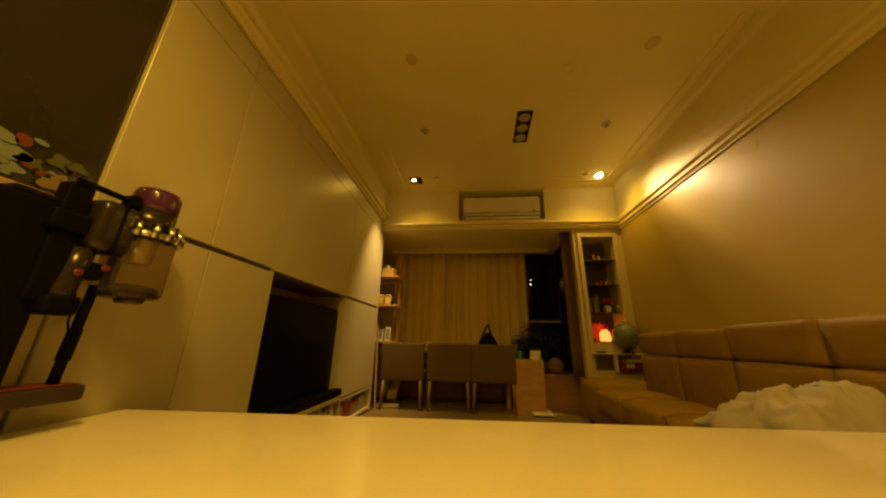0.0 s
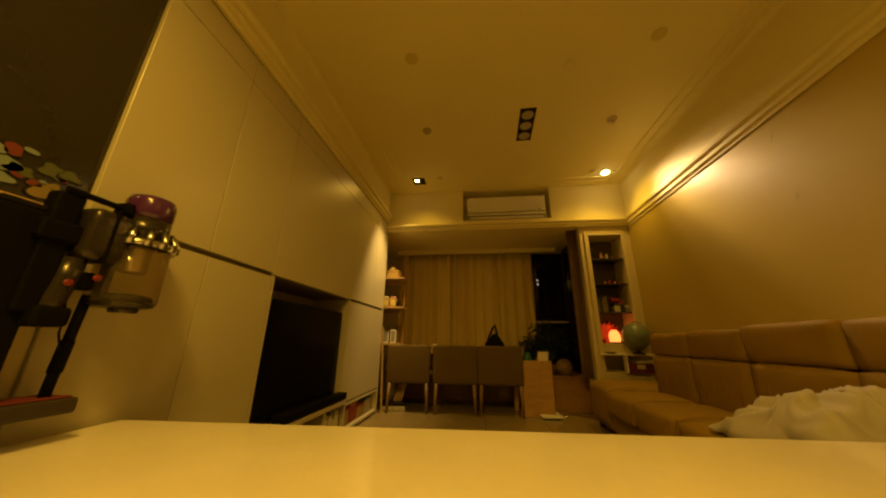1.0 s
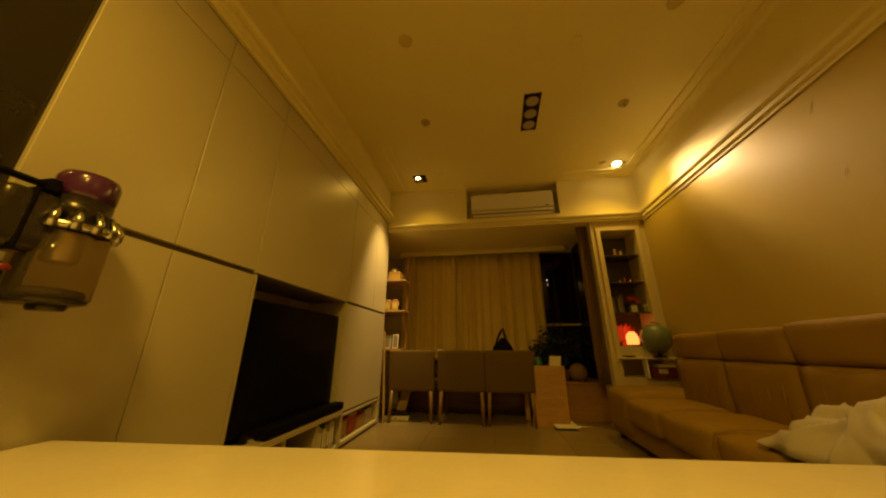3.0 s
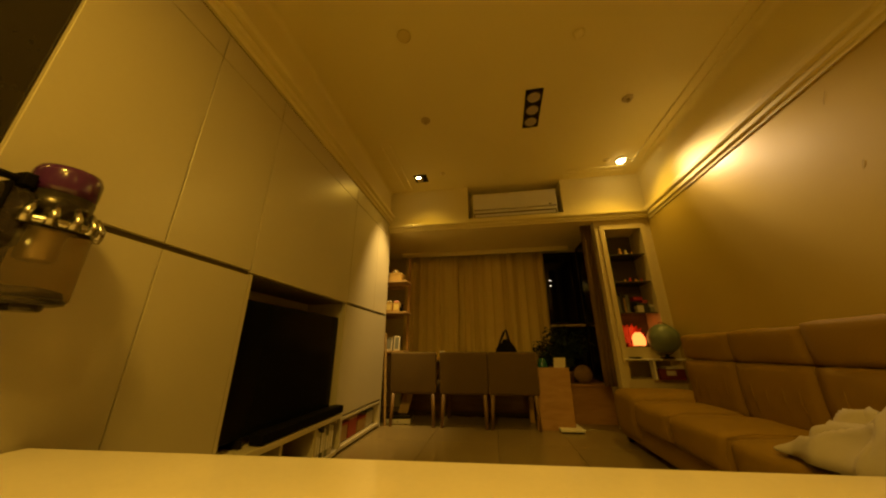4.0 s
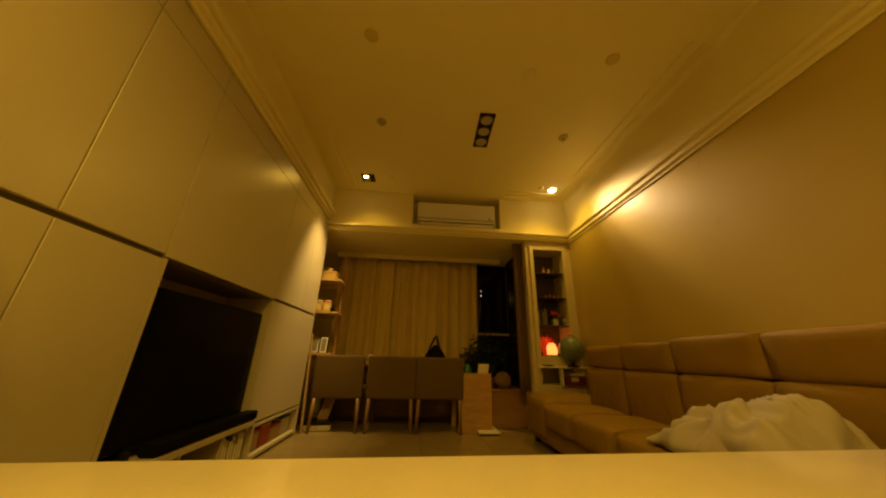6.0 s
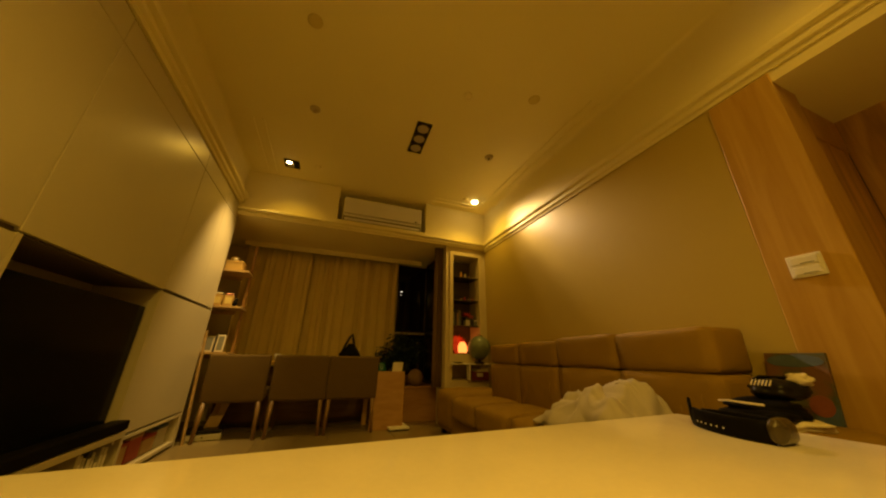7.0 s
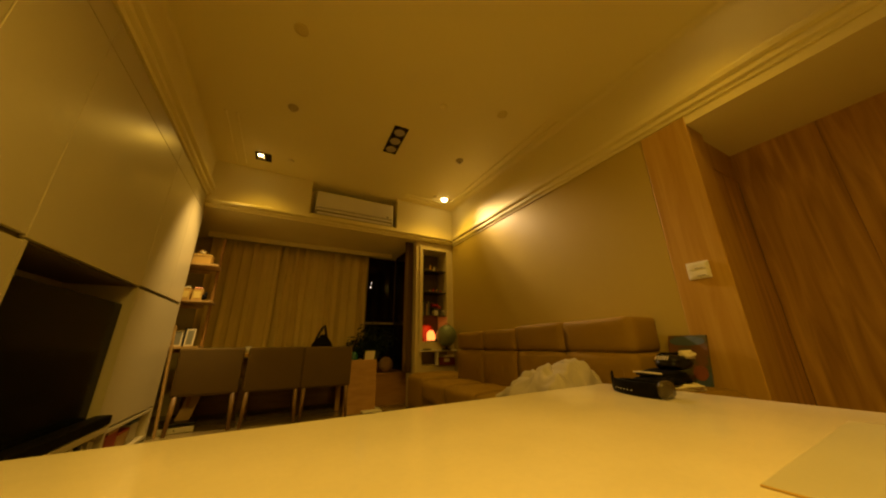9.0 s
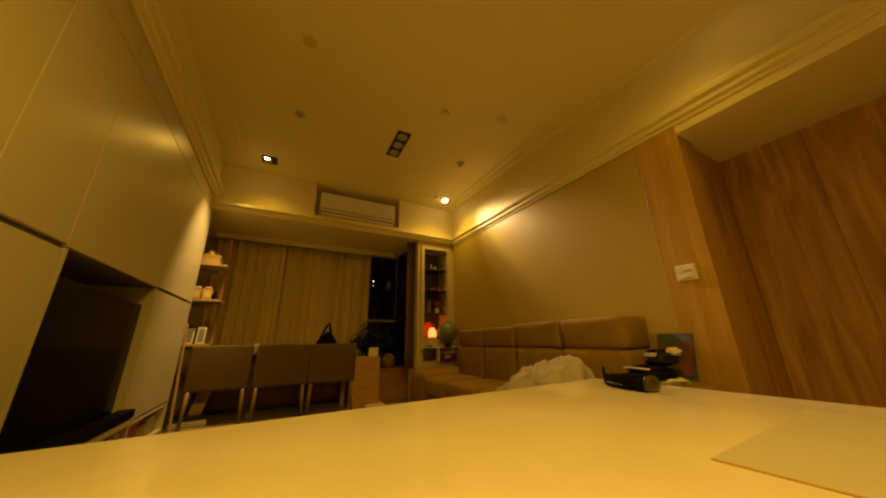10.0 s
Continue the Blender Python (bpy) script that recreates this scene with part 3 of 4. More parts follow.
# ---- niche shelves and their things ----
M_umber = material("umber_paint", (0.10, 0.075, 0.04), 0.7)
setting("niche_back", box(NX0, NX1, NY + 0.268, NY + 0.2795, NZ0, NZ1), M_umber, "dark brown back of the niche", "panel")
M_smoke = material("dark_shelf_glass", (0.05, 0.04, 0.03), 0.12, vary=0.1, bump=0)
for z in (1.725, 1.425, 1.105):
    o = thing("glass_shelf", 0, 0, 0, label="thin dark glass shelf in the niche", category="shelf", group="niche shelves")
    part("shelf", box(NX0, NX1, NY + 0.005, NY + 0.266, z - 0.012, z, 0.002, 1), M_smoke, o)
side = thing("shelf_board", 0, 0, 0, label="white board jutting out below the niche", category="shelf")
part("board", box(1.30, 1.80, NY - 0.09, NY - 0.003, 0.650, 0.666, 0.003), M_paint, side)
part("bracket", box(1.52, 1.535, NY - 0.08, NY - 0.003, 0.48, 0.650, 0.002), M_paint, side)
M_red = material("red_lacquer", (0.40, 0.028, 0.012), 0.45, vary=0.2, scale=20)
M_gold = material("gold_metal", (0.75, 0.50, 0.18), 0.25, 1.0, 0.1)
M_glassware = material("pale_glass", (0.55, 0.48, 0.30), 0.1, vary=0.1, bump=0)


def figurine(x, y, z, h, mat, label, seed):
    rnd = random.Random(seed)
    o = thing("figurine", x, y, z, rnd.uniform(-40, 40), label, "ornament")
    part("base", lathe([(h * 0.30, 0), (h * 0.30, h * 0.10), (h * 0.24, h * 0.14)], 16), M_gap, o)
    part("body", lathe([(h * 0.20, h * 0.14), (h * 0.26, h * 0.32), (h * 0.14, h * 0.58), (h * 0.19, h * 0.76), (h * 0.10, h)], 16), mat, o, smooth=True)
    return o


for x, z, h, m in ((1.50, 1.725, 0.10, M_gold), (1.56, 1.725, 0.075, M_glassware), (1.62, 1.725, 0.055, M_gold), (1.50, 1.425, 0.045, M_gold), (1.55, 1.425, 0.06, M_red), (1.605, 1.425, 0.05, M_gold), (1.66, 1.425, 0.045, M_red)):
    figurine(x, NY + 0.10, z, h, m, "small shiny ornament on a dark glass shelf", int(x * 1000))
M_bk = [material("book_cover_%s" % n, c, 0.55, vary=0.1) for n, c in (("black", (0.03, 0.03, 0.03)), ("white", (0.50, 0.46, 0.36)), ("red", (0.35, 0.05, 0.03)), ("grey", (0.20, 0.20, 0.17)), ("blue", (0.06, 0.09, 0.13)), ("tan", (0.42, 0.27, 0.11)))]
M_pages = material("paper_pages", (0.70, 0.63, 0.48), 0.8, vary=0.06, fine=300)


def book(x, y, z, t, d, h, mat, tilt=0.0, axis="x", label="upright book among others"):
    """An upright book: t thick along the axis, d deep, h high."""
    o = thing("book", x, y, z, 0 if axis == "x" else 90, label, "book", "books and cases")
    o.rotation_euler = (0, radians(tilt), 0 if axis == "x" else radians(90))
    part("cover", box(0, t, 0, d, 0, h, 0.002, 1), mat, o)
    part("pages", box(0.003, t - 0.003, 0.004, d + 0.001, 0.003, h + 0.001), M_pages, o)
    return o


x = NX0 + 0.02
for i, (t, h) in enumerate(((0.022, 0.20), (0.018, 0.17), (0.03, 0.21), (0.016, 0.16), (0.03, 0.19))):
    book(x, NY + 0.08, 1.105, t, 0.15, h, M_bk[(0, 3, 0, 5, 3)[i]])
    x += t + 0.003
for i, (w, h) in enumerate(((0.06, 0.10), (0.05, 0.13), (0.05, 0.08))):
    o = thing("small_box", 1.545 + 0.06 * i, NY + 0.06, 1.105, 4 * i, "small patterned box on the glass shelf", "box", "small boxes")
    part("box", box(0, w, 0, 0.08, 0, h, 0.003), M_bk[(1, 0, 3)[i]], o)
    part("lid", box(-0.001, w + 0.001, -0.001, 0.081, h * 0.75, h + 0.002, 0.002), M_bk[(0, 2, 1)[i]], o)
o = thing("small_box", 1.53, NY + 0.07, 1.211, 3, "red box lying on top of others", "box", "small boxes")
part("box", box(0, 0.09, 0, 0.07, 0.02, 0.06, 0.004), M_red, o)
# salt lamp with a red ornament behind it
lamp = thing("salt_lamp", 1.510, NY + 0.09, NZ0, label="glowing orange salt crystal lamp on a dark base", category="lamp")
bm = lathe([(0.052, 0.014), (0.058, 0.04), (0.054, 0.085), (0.044, 0.12), (0.026, 0.142)], 18)
for v in bm.verts:
    v.co += Vector((noise.noise(v.co * 40), noise.noise(v.co * 40 + Vector((7, 0, 0))), 0)) * 0.008
M_salt = glow("glowing_salt", (1.0, 0.27, 0.05), 2.2)
part("crystal", bm, M_salt, lamp, "glowing orange crystal", smooth=True)
part("base", lathe([(0.056, 0), (0.058, 0.014)], 20), M_gap, lamp)
pl = bpy.data.lights.new("salt_glow", "POINT")
pl.energy, pl.color, pl.shadow_soft_size = 0.22, (1.0, 0.20, 0.03), 0.03
new("salt_glow", pl).matrix_world = pose(1.510, NY + 0.13, NZ0 + 0.18)
orn = thing("red_ornament", 1.47, NY + 0.20, NZ0, label="red fan-shaped festive ornament behind the lamp", category="ornament")
rnd = random.Random(4)
for i in range(11):
    a = -70 + 14 * i
    bm = prism([(-0.006, 0.0), (0.006, 0.0), (0.026, 0.15), (0.0, 0.19 + 0.02 * rnd.random()), (-0.026, 0.15)], "y", -0.002, 0.002)
    bmesh.ops.transform(bm, matrix=pose(0, 0.004 * (i % 3), 0.04, 0, a, 0), verts=bm.verts)
    part("petal", bm, M_red, orn)
part("foot", box(-0.03, 0.03, -0.02, 0.03, 0, 0.045, 0.005), M_red, orn)
# globe
M_globe = material("pale_green_globe", (0.16, 0.20, 0.13), 0.4, vary=0.35, scale=9, bump=0.02)
gl = thing("globe", 1.652, NY - 0.085, 0.666, 20, "pale green desk globe on a dark stand", "globe")
part("sphere", ball(0, 0, 0.180, 0.134, 0.134, 0.134, 32, 20), M_globe, gl, smooth=True)
part("meridian", tube([(0.147 * math.sin(radians(a)), 0, 0.180 + 0.147 * math.cos(radians(a))) for a in range(-10, 200, 10)], 0.004, 6), M_black, gl)
part("stand", lathe([(0.06, 0.0), (0.058, 0.012), (0.014, 0.020), (0.010, 0.040)], 24), M_black, gl, smooth=True)
o = thing("dish", 1.39, NY - 0.05, 0.666, 0, "low black dish on the white board", "dish")
part("bowl", lathe([(0.03, 0.0), (0.06, 0.010), (0.062, 0.014), (0.05, 0.011)], 24), M_black, o, smooth=True)
M_wine = material("wine_red_card", (0.13, 0.012, 0.006), 0.6, vary=0.2, scale=20)
o = thing("red_box", 1.56, NY - 0.07, 0.44, 0, "flat dark red box below the white board", "box")
o.location.z = 0.50
part("box", box(0, 0.22, 0, 0.16, -0.02, 0.075, 0.004), M_wine, o)
part("label", box(0.06, 0.14, -0.002, 0.0, 0.02, 0.06), M_bk[1], o)
book(1.62, NY - 0.08, 0.575, 0.10, 0.12, 0.02, M_bk[1], label="white booklet lying on the red box")

# ---- ladder shelf in the corner ----
SY = 3.42
for z, x1 in ((0.74, -0.95), (1.175, -0.93), (1.545, -0.94)):
    lad = thing("wall_shelf", 0, 0, 0, label="pale wooden board shelf between cabinet and curtain", category="shelf", group="wooden wall shelves")
    part("board", box(-1.615, x1, SY, SY + 0.26, z - 0.022, z, 0.003), M_pine, lad)
    part("bracket", box(-1.615, x1 - 0.10, SY + 0.24, SY + 0.258, z - 0.06, z - 0.023, 0.003), M_pine, lad)
up = thing("shelf_upright", 0, 0, 0, label="dark wooden upright carrying the wall shelves", category="upright")
part("post", box(-0.992, -0.965, 3.682, 3.715, 0.0, 1.90, 0.003), M_plug, up)
part("foot", box(-0.999, -0.958, 3.676, 3.721, 0.0, 0.012, 0.002), M_plug, up)
M_yel = material("yellow_card", (0.52, 0.34, 0.09), 0.6, vary=0.08)
M_pink = material("dusty_pink", (0.55, 0.26, 0.22), 0.6, vary=0.1)
o = thing("storage_box", -1.165, SY + 0.02, 1.545, 0, "yellow card box on the wooden shelf", "box")
part("box", box(0, 0.15, 0, 0.18, 0, 0.095, 0.004), M_yel, o)
part("lid", box(-0.003, 0.153, -0.003, 0.183, 0.075, 0.098, 0.003), M_yel, o)
o = thing("toy", -1.105, SY + 0.07, 1.643, 0, "tiny pale toy on the yellow box", "toy")
part("body", ball(0, 0, 0.022, 0.026, 0.022, 0.022), M_glassware, o, smooth=True)
part("ring", tube([(0.035 * math.cos(a), 0, 0.03 + 0.025 * math.sin(a)) for a in (i * 0.5236 for i in range(13))], 0.005, 6), M_gold, o)
for i, x in enumerate((-1.195, -1.100)):
    o = thing("paper_bag", x, SY + 0.02, 1.175, 5 * i - 2, "small yellow gift bag with a pink bow", "bag", "gift bags")
    part("bag", box(0, 0.08, 0, 0.06, 0, 0.105, 0.003), M_yel, o)
    part("panel", box(0.012, 0.068, -0.003, 0.0, 0.02, 0.085), M_curtain, o)
    for k in range(3):
        part("bow", ball(0.02 + 0.02 * k, 0.02, 0.118, 0.016, 0.014, 0.013, 10, 8), M_pink if i else M_glassware, o, smooth=True)
o = thing("toy", -1.005, SY + 0.04, 1.175, 0, "small dark toy on the shelf edge", "toy")
part("body", ball(0, 0, 0.03, 0.025, 0.02, 0.03), M_rubber, o, smooth=True)
part("head", ball(0.012, 0, 0.07, 0.016, 0.015, 0.016), M_black, o, smooth=True)
for i, (x, w, h, m) in enumerate(((-1.19, 0.09, 0.15, 1), (-1.095, 0.015, 0.17, 0), (-1.075, 0.07, 0.16, 1))):
    o = thing("photo", x, SY + 0.06 - 0.01 * i, 0.742, 0, "small framed photo leaning on the shelf", "photo", "leaning photos")
    o.rotation_euler = (radians(-8), 0, 0)
    part("frame", box(0, w, 0, 0.014, 0, h, 0.003), M_bk[0] if m == 0 else M_pages, o)
    if m:
        part("picture", box(0.012, w - 0.012, -0.002, 0.0, 0.015, h - 0.015), M_bk[3], o)
o = thing("board", -1.235, 3.385, 0, 0, "tall pale wooden board leaning at the cabinet end", "board")
bm = box(0, 0.018, 0, 0.03, 0, 0.93, 0.004)
for v in bm.verts:
    v.co.x -= 0.05 * v.co.z
    v.co.x += 0.12
part("plank", bm, M_pine, o)
# flat white box with a dark top on the floor
o = thing("router_box", -1.02, 3.62, 0, 8, "flat white box with a black tray on the floor", "box")
part("box", box(-0.14, 0.14, -0.12, 0.16, 0.0, 0.045, 0.005), M_paint, o)
part("tray", box(-0.145, 0.145, -0.10, 0.165, 0.045, 0.075, 0.008), M_black, o)
part("button", ball(0.0, -0.121, 0.024, 0.006, 0.003, 0.006, 10, 6), M_black, o)

# ---- things in the media bench ----
y = 2.10
for i, (t, h) in enumerate(((0.03, 0.19), (0.025, 0.17), (0.035, 0.20), (0.02, 0.18), (0.03, 0.16), (0.025, 0.19), (0.03, 0.18))):
    o = thing("binder", 0, 0, 0, label="upright white or dark folder in the bench", category="folder", group="folders in the bench")
    part("cover", box(-1.40, -1.13, y + 0.01, y + 0.01 + t, 0.055, 0.055 + h, 0.003), M_bk[(1, 1, 0, 1, 3, 1, 1)[i]], o)
    part("spine_label", box(-1.13, -1.128, y + 0.014, y + 0.006 + t, 0.10, 0.055 + h * 0.8), M_paint, o)
    y += t + 0.006
o = thing("game_console", -1.30, 1.92, 0.055, 0, "low black media box in the bench", "console")
part("body", box(-0.12, 0.12, -0.13, 0.13, 0.004, 0.06, 0.006), M_black, o)
part("front", box(0.12, 0.123, -0.12, 0.12, 0.012, 0.05, 0.002), M_screen, o)
for i, (a, w, h, m) in enumerate(((2.52, 0.20, 0.13, 5), (2.74, 0.16, 0.15, 2), (2.92, 0.18, 0.11, 5), (3.12, 0.16, 0.14, 1))):
    o = thing("storage_box", 0, 0, 0, label="small coloured box under the cabinet", category="box", group="boxes under the cabinet")
    part("box", box(-1.48, -1.20, a, a + w, 0.045, 0.045 + h, 0.005), M_bk[m], o)
    part("lid", box(-1.484, -1.196, a - 0.003, a + w + 0.003, 0.03 + h, 0.048 + h, 0.004), M_bk[(m + 3) % 6], o)

# ---- window seat things ----
M_leaf = material("dark_green_leaf", (0.016, 0.036, 0.012), 0.5, vary=0.35, scale=12, bump=0.1)
M_pot = material("clay_pot", (0.20, 0.11, 0.06), 0.7, vary=0.2)


def plant(x, y, z, r, h, n, seed, label):
    rnd = random.Random(seed)
    o = thing("potted_plant", x, y, z, 0, label, "plant")
    part("pot", lathe([(0.055, 0), (0.075, 0.11), (0.08, 0.12), (0.07, 0.118), (0.066, 0.10)], 20), M_pot, o, smooth=True)
    stems, leaves = bmesh.new(), bmesh.new()
    for i in range(n):
        a, lean = rnd.uniform(0, 6.28), rnd.uniform(0.2, 1.0)
        top = Vector((math.cos(a) * r * lean, math.sin(a) * r * lean * 0.6, 0.11 + h * (1 - 0.55 * lean * lean) * rnd.uniform(0.65, 1.05)))
        mid = Vector((top.x * 0.35, top.y * 0.35, 0.11 + (top.z - 0.11) * 0.65))
        pts = [Vector((0, 0, 0.10)), mid, top]
        tube(pts, 0.0035, 5, stems)
        for k in range(9):
            u = 0.30 + 0.70 * k / 8
            p = (1 - u) ** 2 * pts[0] + 2 * u * (1 - u) * pts[1] + u * u * pts[2]
            l, w = rnd.uniform(0.05, 0.10), rnd.uniform(0.012, 0.022)
            m = Matrix.Translation(p) @ Euler((rnd.uniform(-0.9, 0.5), rnd.uniform(-0.5, 0.5), rnd.uniform(0, 6.28))).to_matrix().to_4x4()
            vs = [leaves.verts.new(m @ Vector(q)) for q in ((0, 0, 0), (w, l * 0.4, 0.006), (w * 0.7, l * 0.75, 0.0), (0, l, -0.014), (-w * 0.7, l * 0.75, 0.0), (-w, l * 0.4, 0.006))]
            leaves.faces.new(vs)
    part("stem", stems, M_leaf, o)
    part("foliage", leaves, M_leaf, o)
    return o


plant(0.90, 3.98, 0.385, 0.30, 0.66, 34, 11, "bushy dark green plant on the window seat")
plant(0.68, 4.02, 0.385, 0.19, 0.44, 20, 12, "small leafy plant on the window seat")
M_teal = material("teal_glaze", (0.03, 0.14, 0.11), 0.25, vary=0.2)
o = thing("vase", 0.60, 3.87, 0.385, 0, "round teal glazed ornament on the window seat", "vase")
part("body", lathe([(0.03, 0), (0.055, 0.05), (0.06, 0.11), (0.06, 0.17), (0.045, 0.24), (0.03, 0.27)], 20), M_teal, o, smooth=True)
part("rim", lathe([(0.031, 0.268), (0.038, 0.28), (0.03, 0.284)], 20), M_black, o, smooth=True)
M_wicker = material("brown_wicker", (0.26, 0.16, 0.07), 0.8, vary=0.4, scale=40, bump=0.6, fine=120)
o = thing("basket", 1.045, 3.90, 0.385, 0, "round brown wicker ball ornament", "basket")
part("ball", ball(0, 0, 0.095, 0.095, 0.085, 0.095), M_wicker, o, smooth=True)
for k in range(5):
    a0 = k * 0.628
    part("cane", tube([(0.097 * math.cos(t) * math.cos(a0), 0.088 * math.cos(t) * math.sin(a0), 0.095 + 0.097 * math.sin(t)) for t in (i * 0.3142 for i in range(21))], 0.004, 5), M_wicker, o)
# leaning board with a white sheet, and a flat mat
o = thing("leaning_panel", 0.625, 3.47, 0, 0, "orange-brown wooden panel standing against the window seat", "panel")
bm = box(-0.185, 0.175, -0.012, 0.012, 0, 0.565, 0.003)
for v in bm.verts:
    v.co.x += 0.05 * v.co.z
    v.co.y += 0.22 * v.co.z
part("panel", bm, M_plug, o)
o = thing("paper_sheet", 0.735, 3.60, 0.555, 0, "pale card leaning over the panel edge", "card")
bm = box(-0.06, 0.06, -0.004, 0.004, 0, 0.11, 0.001, 1)
for v in bm.verts:
    v.co.x += 0.12 * v.co.z
part("card", bm, M_pages, o)
o = thing("floor_scale", 0.745, 3.50, 0, 2, "flat white bathroom scale on the floor", "scale")
part("plate", box(-0.11, 0.11, -0.13, 0.13, 0.012, 0.032, 0.006), M_paint, o)
part("base", box(-0.10, 0.10, -0.12, 0.12, 0.0, 0.012), M_rubber, o)
# bag on the dining table
bag = thing("handbag", 0.20, 3.86, 0.66, 0, "black slouchy bag with a stiff handle on the table", "bag")
bm = lathe([(0.11, 0), (0.135, 0.03), (0.12, 0.10), (0.06, 0.17), (0.03, 0.20)], 20)
for v in bm.verts:
    v.co.y *= 0.55
    v.co += Vector((noise.noise(v.co * 14), 0, noise.noise(v.co * 12 + Vector((3, 0, 0))))) * 0.02
part("body", bm, M_rubber, bag, smooth=True)
part("handle", tube([(-0.10, 0, 0.08), (-0.06, 0, 0.19), (-0.015, 0, 0.285), (0.012, 0, 0.315), (0.022, 0, 0.27), (0.04, 0, 0.19), (0.065, 0, 0.10)], 0.015, 8), M_black, bag, smooth=True)

# ---- white blanket on the sofa ----
def sheet(name, x0, x1, y0, y1, n, m, top, mat, label, category):
    bm = bmesh.new()
    grid = []
    for i in range(n + 1):
        row = []
        for j in range(m + 1):
            u, v = i / n, j / m
            x, y, z = top(u, v)
            row.append(bm.verts.new((x, y, z)))
        grid.append(row)
    for i in range(n):
        for j in range(m):
            bm.faces.new((grid[i][j], grid[i + 1][j], grid[i + 1][j + 1], grid[i][j + 1]))
    o = thing(name, 0, 0, 0, label=label, category=category)
    c = part("cloth", bm, mat, o, smooth=True)
    so = c.modifiers.new("thick", "SOLIDIFY")
    so.thickness, so.offset = 0.012, 1.0
    return o


def heap(u, v):
    y = 0.93 + 0.59 * v
    x = 1.08 + 0.46 * u
    edge = (min(1.0, 4.5 * min(u, 1 - u)) * min(1.0, 6.0 * min(v, 1 - v))) ** 0.55
    peak = 0.105 * math.exp(-((y - 1.20) / 0.17) ** 2) + 0.115 * math.exp(-((y - 1.02) / 0.13) ** 2) + 0.055 * math.exp(-((y - 1.42) / 0.10) ** 2)
    p = Vector((x * 8.5, y * 3.2, 1.7)) + 0.6 * Vector((noise.noise(Vector((x * 6, y * 6, 0))), noise.noise(Vector((x * 6, y * 6, 4))), 0))
    fold = (1 - abs(noise.noise(p))) ** 3 * 0.062 + (1 - abs(noise.noise(p * 2.1 + Vector((5, 1, 0))))) ** 4 * 0.034 + noise.noise(p * 4) * 0.013
    wob = noise.noise(Vector((u * 5, v * 5, 9)))
    return (x + 0.07 * wob * (1 - edge), y + 0.06 * noise.noise(Vector((u * 6, v * 6, 3))), 0.388 + edge * (peak + fold))


sheet("blanket", 0, 0, 0, 0, 90, 150, heap, M_sheet, "crumpled white cotton blanket lying on the sofa", "blanket")

# ---- clothes, bag and picture at the sofa end ----
pic = thing("picture", 1.715, 0.633, 0.505, 0, "colourful unframed painting leaning on the wall", "picture")
pm = material("painted_canvas", (0.16, 0.16, 0.13), 0.6, vary=0.6, scale=7, bump=0.1)
rp = pm.node_tree.nodes.new("ShaderNodeValToRGB")
rp.color_ramp.elements[0].color, rp.color_ramp.elements[1].color = (0.13, 0.055, 0.015, 1), (0.05, 0.085, 0.17, 1)
rp.color_ramp.elements[0].position, rp.color_ramp.elements[1].position = 0.42, 0.60
mid = rp.color_ramp.elements.new(0.51)
mid.color = (0.05, 0.06, 0.018, 1)
nz = [q for q in pm.node_tree.nodes if q.type == "TEX_NOISE"][0]
pm.node_tree.links.new(nz.outputs["Fac"], rp.inputs["Fac"])
pm.node_tree.links.new(rp.outputs["Color"], pm.node_tree.nodes["Principled BSDF"].inputs["Base Color"])
bm = box(-0.008, 0.008, -0.098, 0.090, 0.0, 0.262, 0.002, 1)
for v in bm.verts:
    v.co.x += 0.25 * v.co.z - 0.0
part("canvas", bm, pm, pic)
M_sky = material("painted_sky_blue", (0.065, 0.095, 0.14), 0.6, vary=0.35, scale=30)
M_poppy = material("painted_red", (0.20, 0.055, 0.02), 0.6, vary=0.4, scale=30)
for name, mat, y0, y1, z0, z1 in (("sky_patch", M_sky, -0.090, 0.084, 0.205, 0.256), ("poppy_patch", M_poppy, -0.088, -0.020, 0.030, 0.105)):
    outline = [((y0 + y1) / 2 + (y1 - y0) / 2 * math.cos(k / 24 * 6.2832) * (1 + 0.12 * noise.noise(Vector((k, y0 * 9, 0)))), (z0 + z1) / 2 + (z1 - z0) / 2 * math.sin(k / 24 * 6.2832) * (1 + 0.2 * noise.noise(Vector((0, k, z0))))) for k in range(24)]
    bm = prism(outline, "x", -0.0095, -0.008)
    for v in bm.verts:
        v.co.x += 0.25 * v.co.z
    part(name, bm, mat, pic)


def lump(name, x, y, z, rx, ry, rz, mat, label, category, seed, rough=0.25):
    bm = ball(0, 0, 0, 1, 1, 1, 28, 16)
    for v in bm.verts:
        n = noise.noise(v.co * 1.7 + Vector((seed, 0, 0))) * rough + noise.noise(v.co * 4 + Vector((0, seed, 0))) * rough * 0.4
        v.co = v.co * (1 + n)
        v.co = Vector((v.co.x * rx, v.co.y * ry, max(v.co.z, -0.8) * rz))
    o = thing(name, x, y, z, 0, label, category)
    part("body", bm, mat, o, smooth=True)
    return o


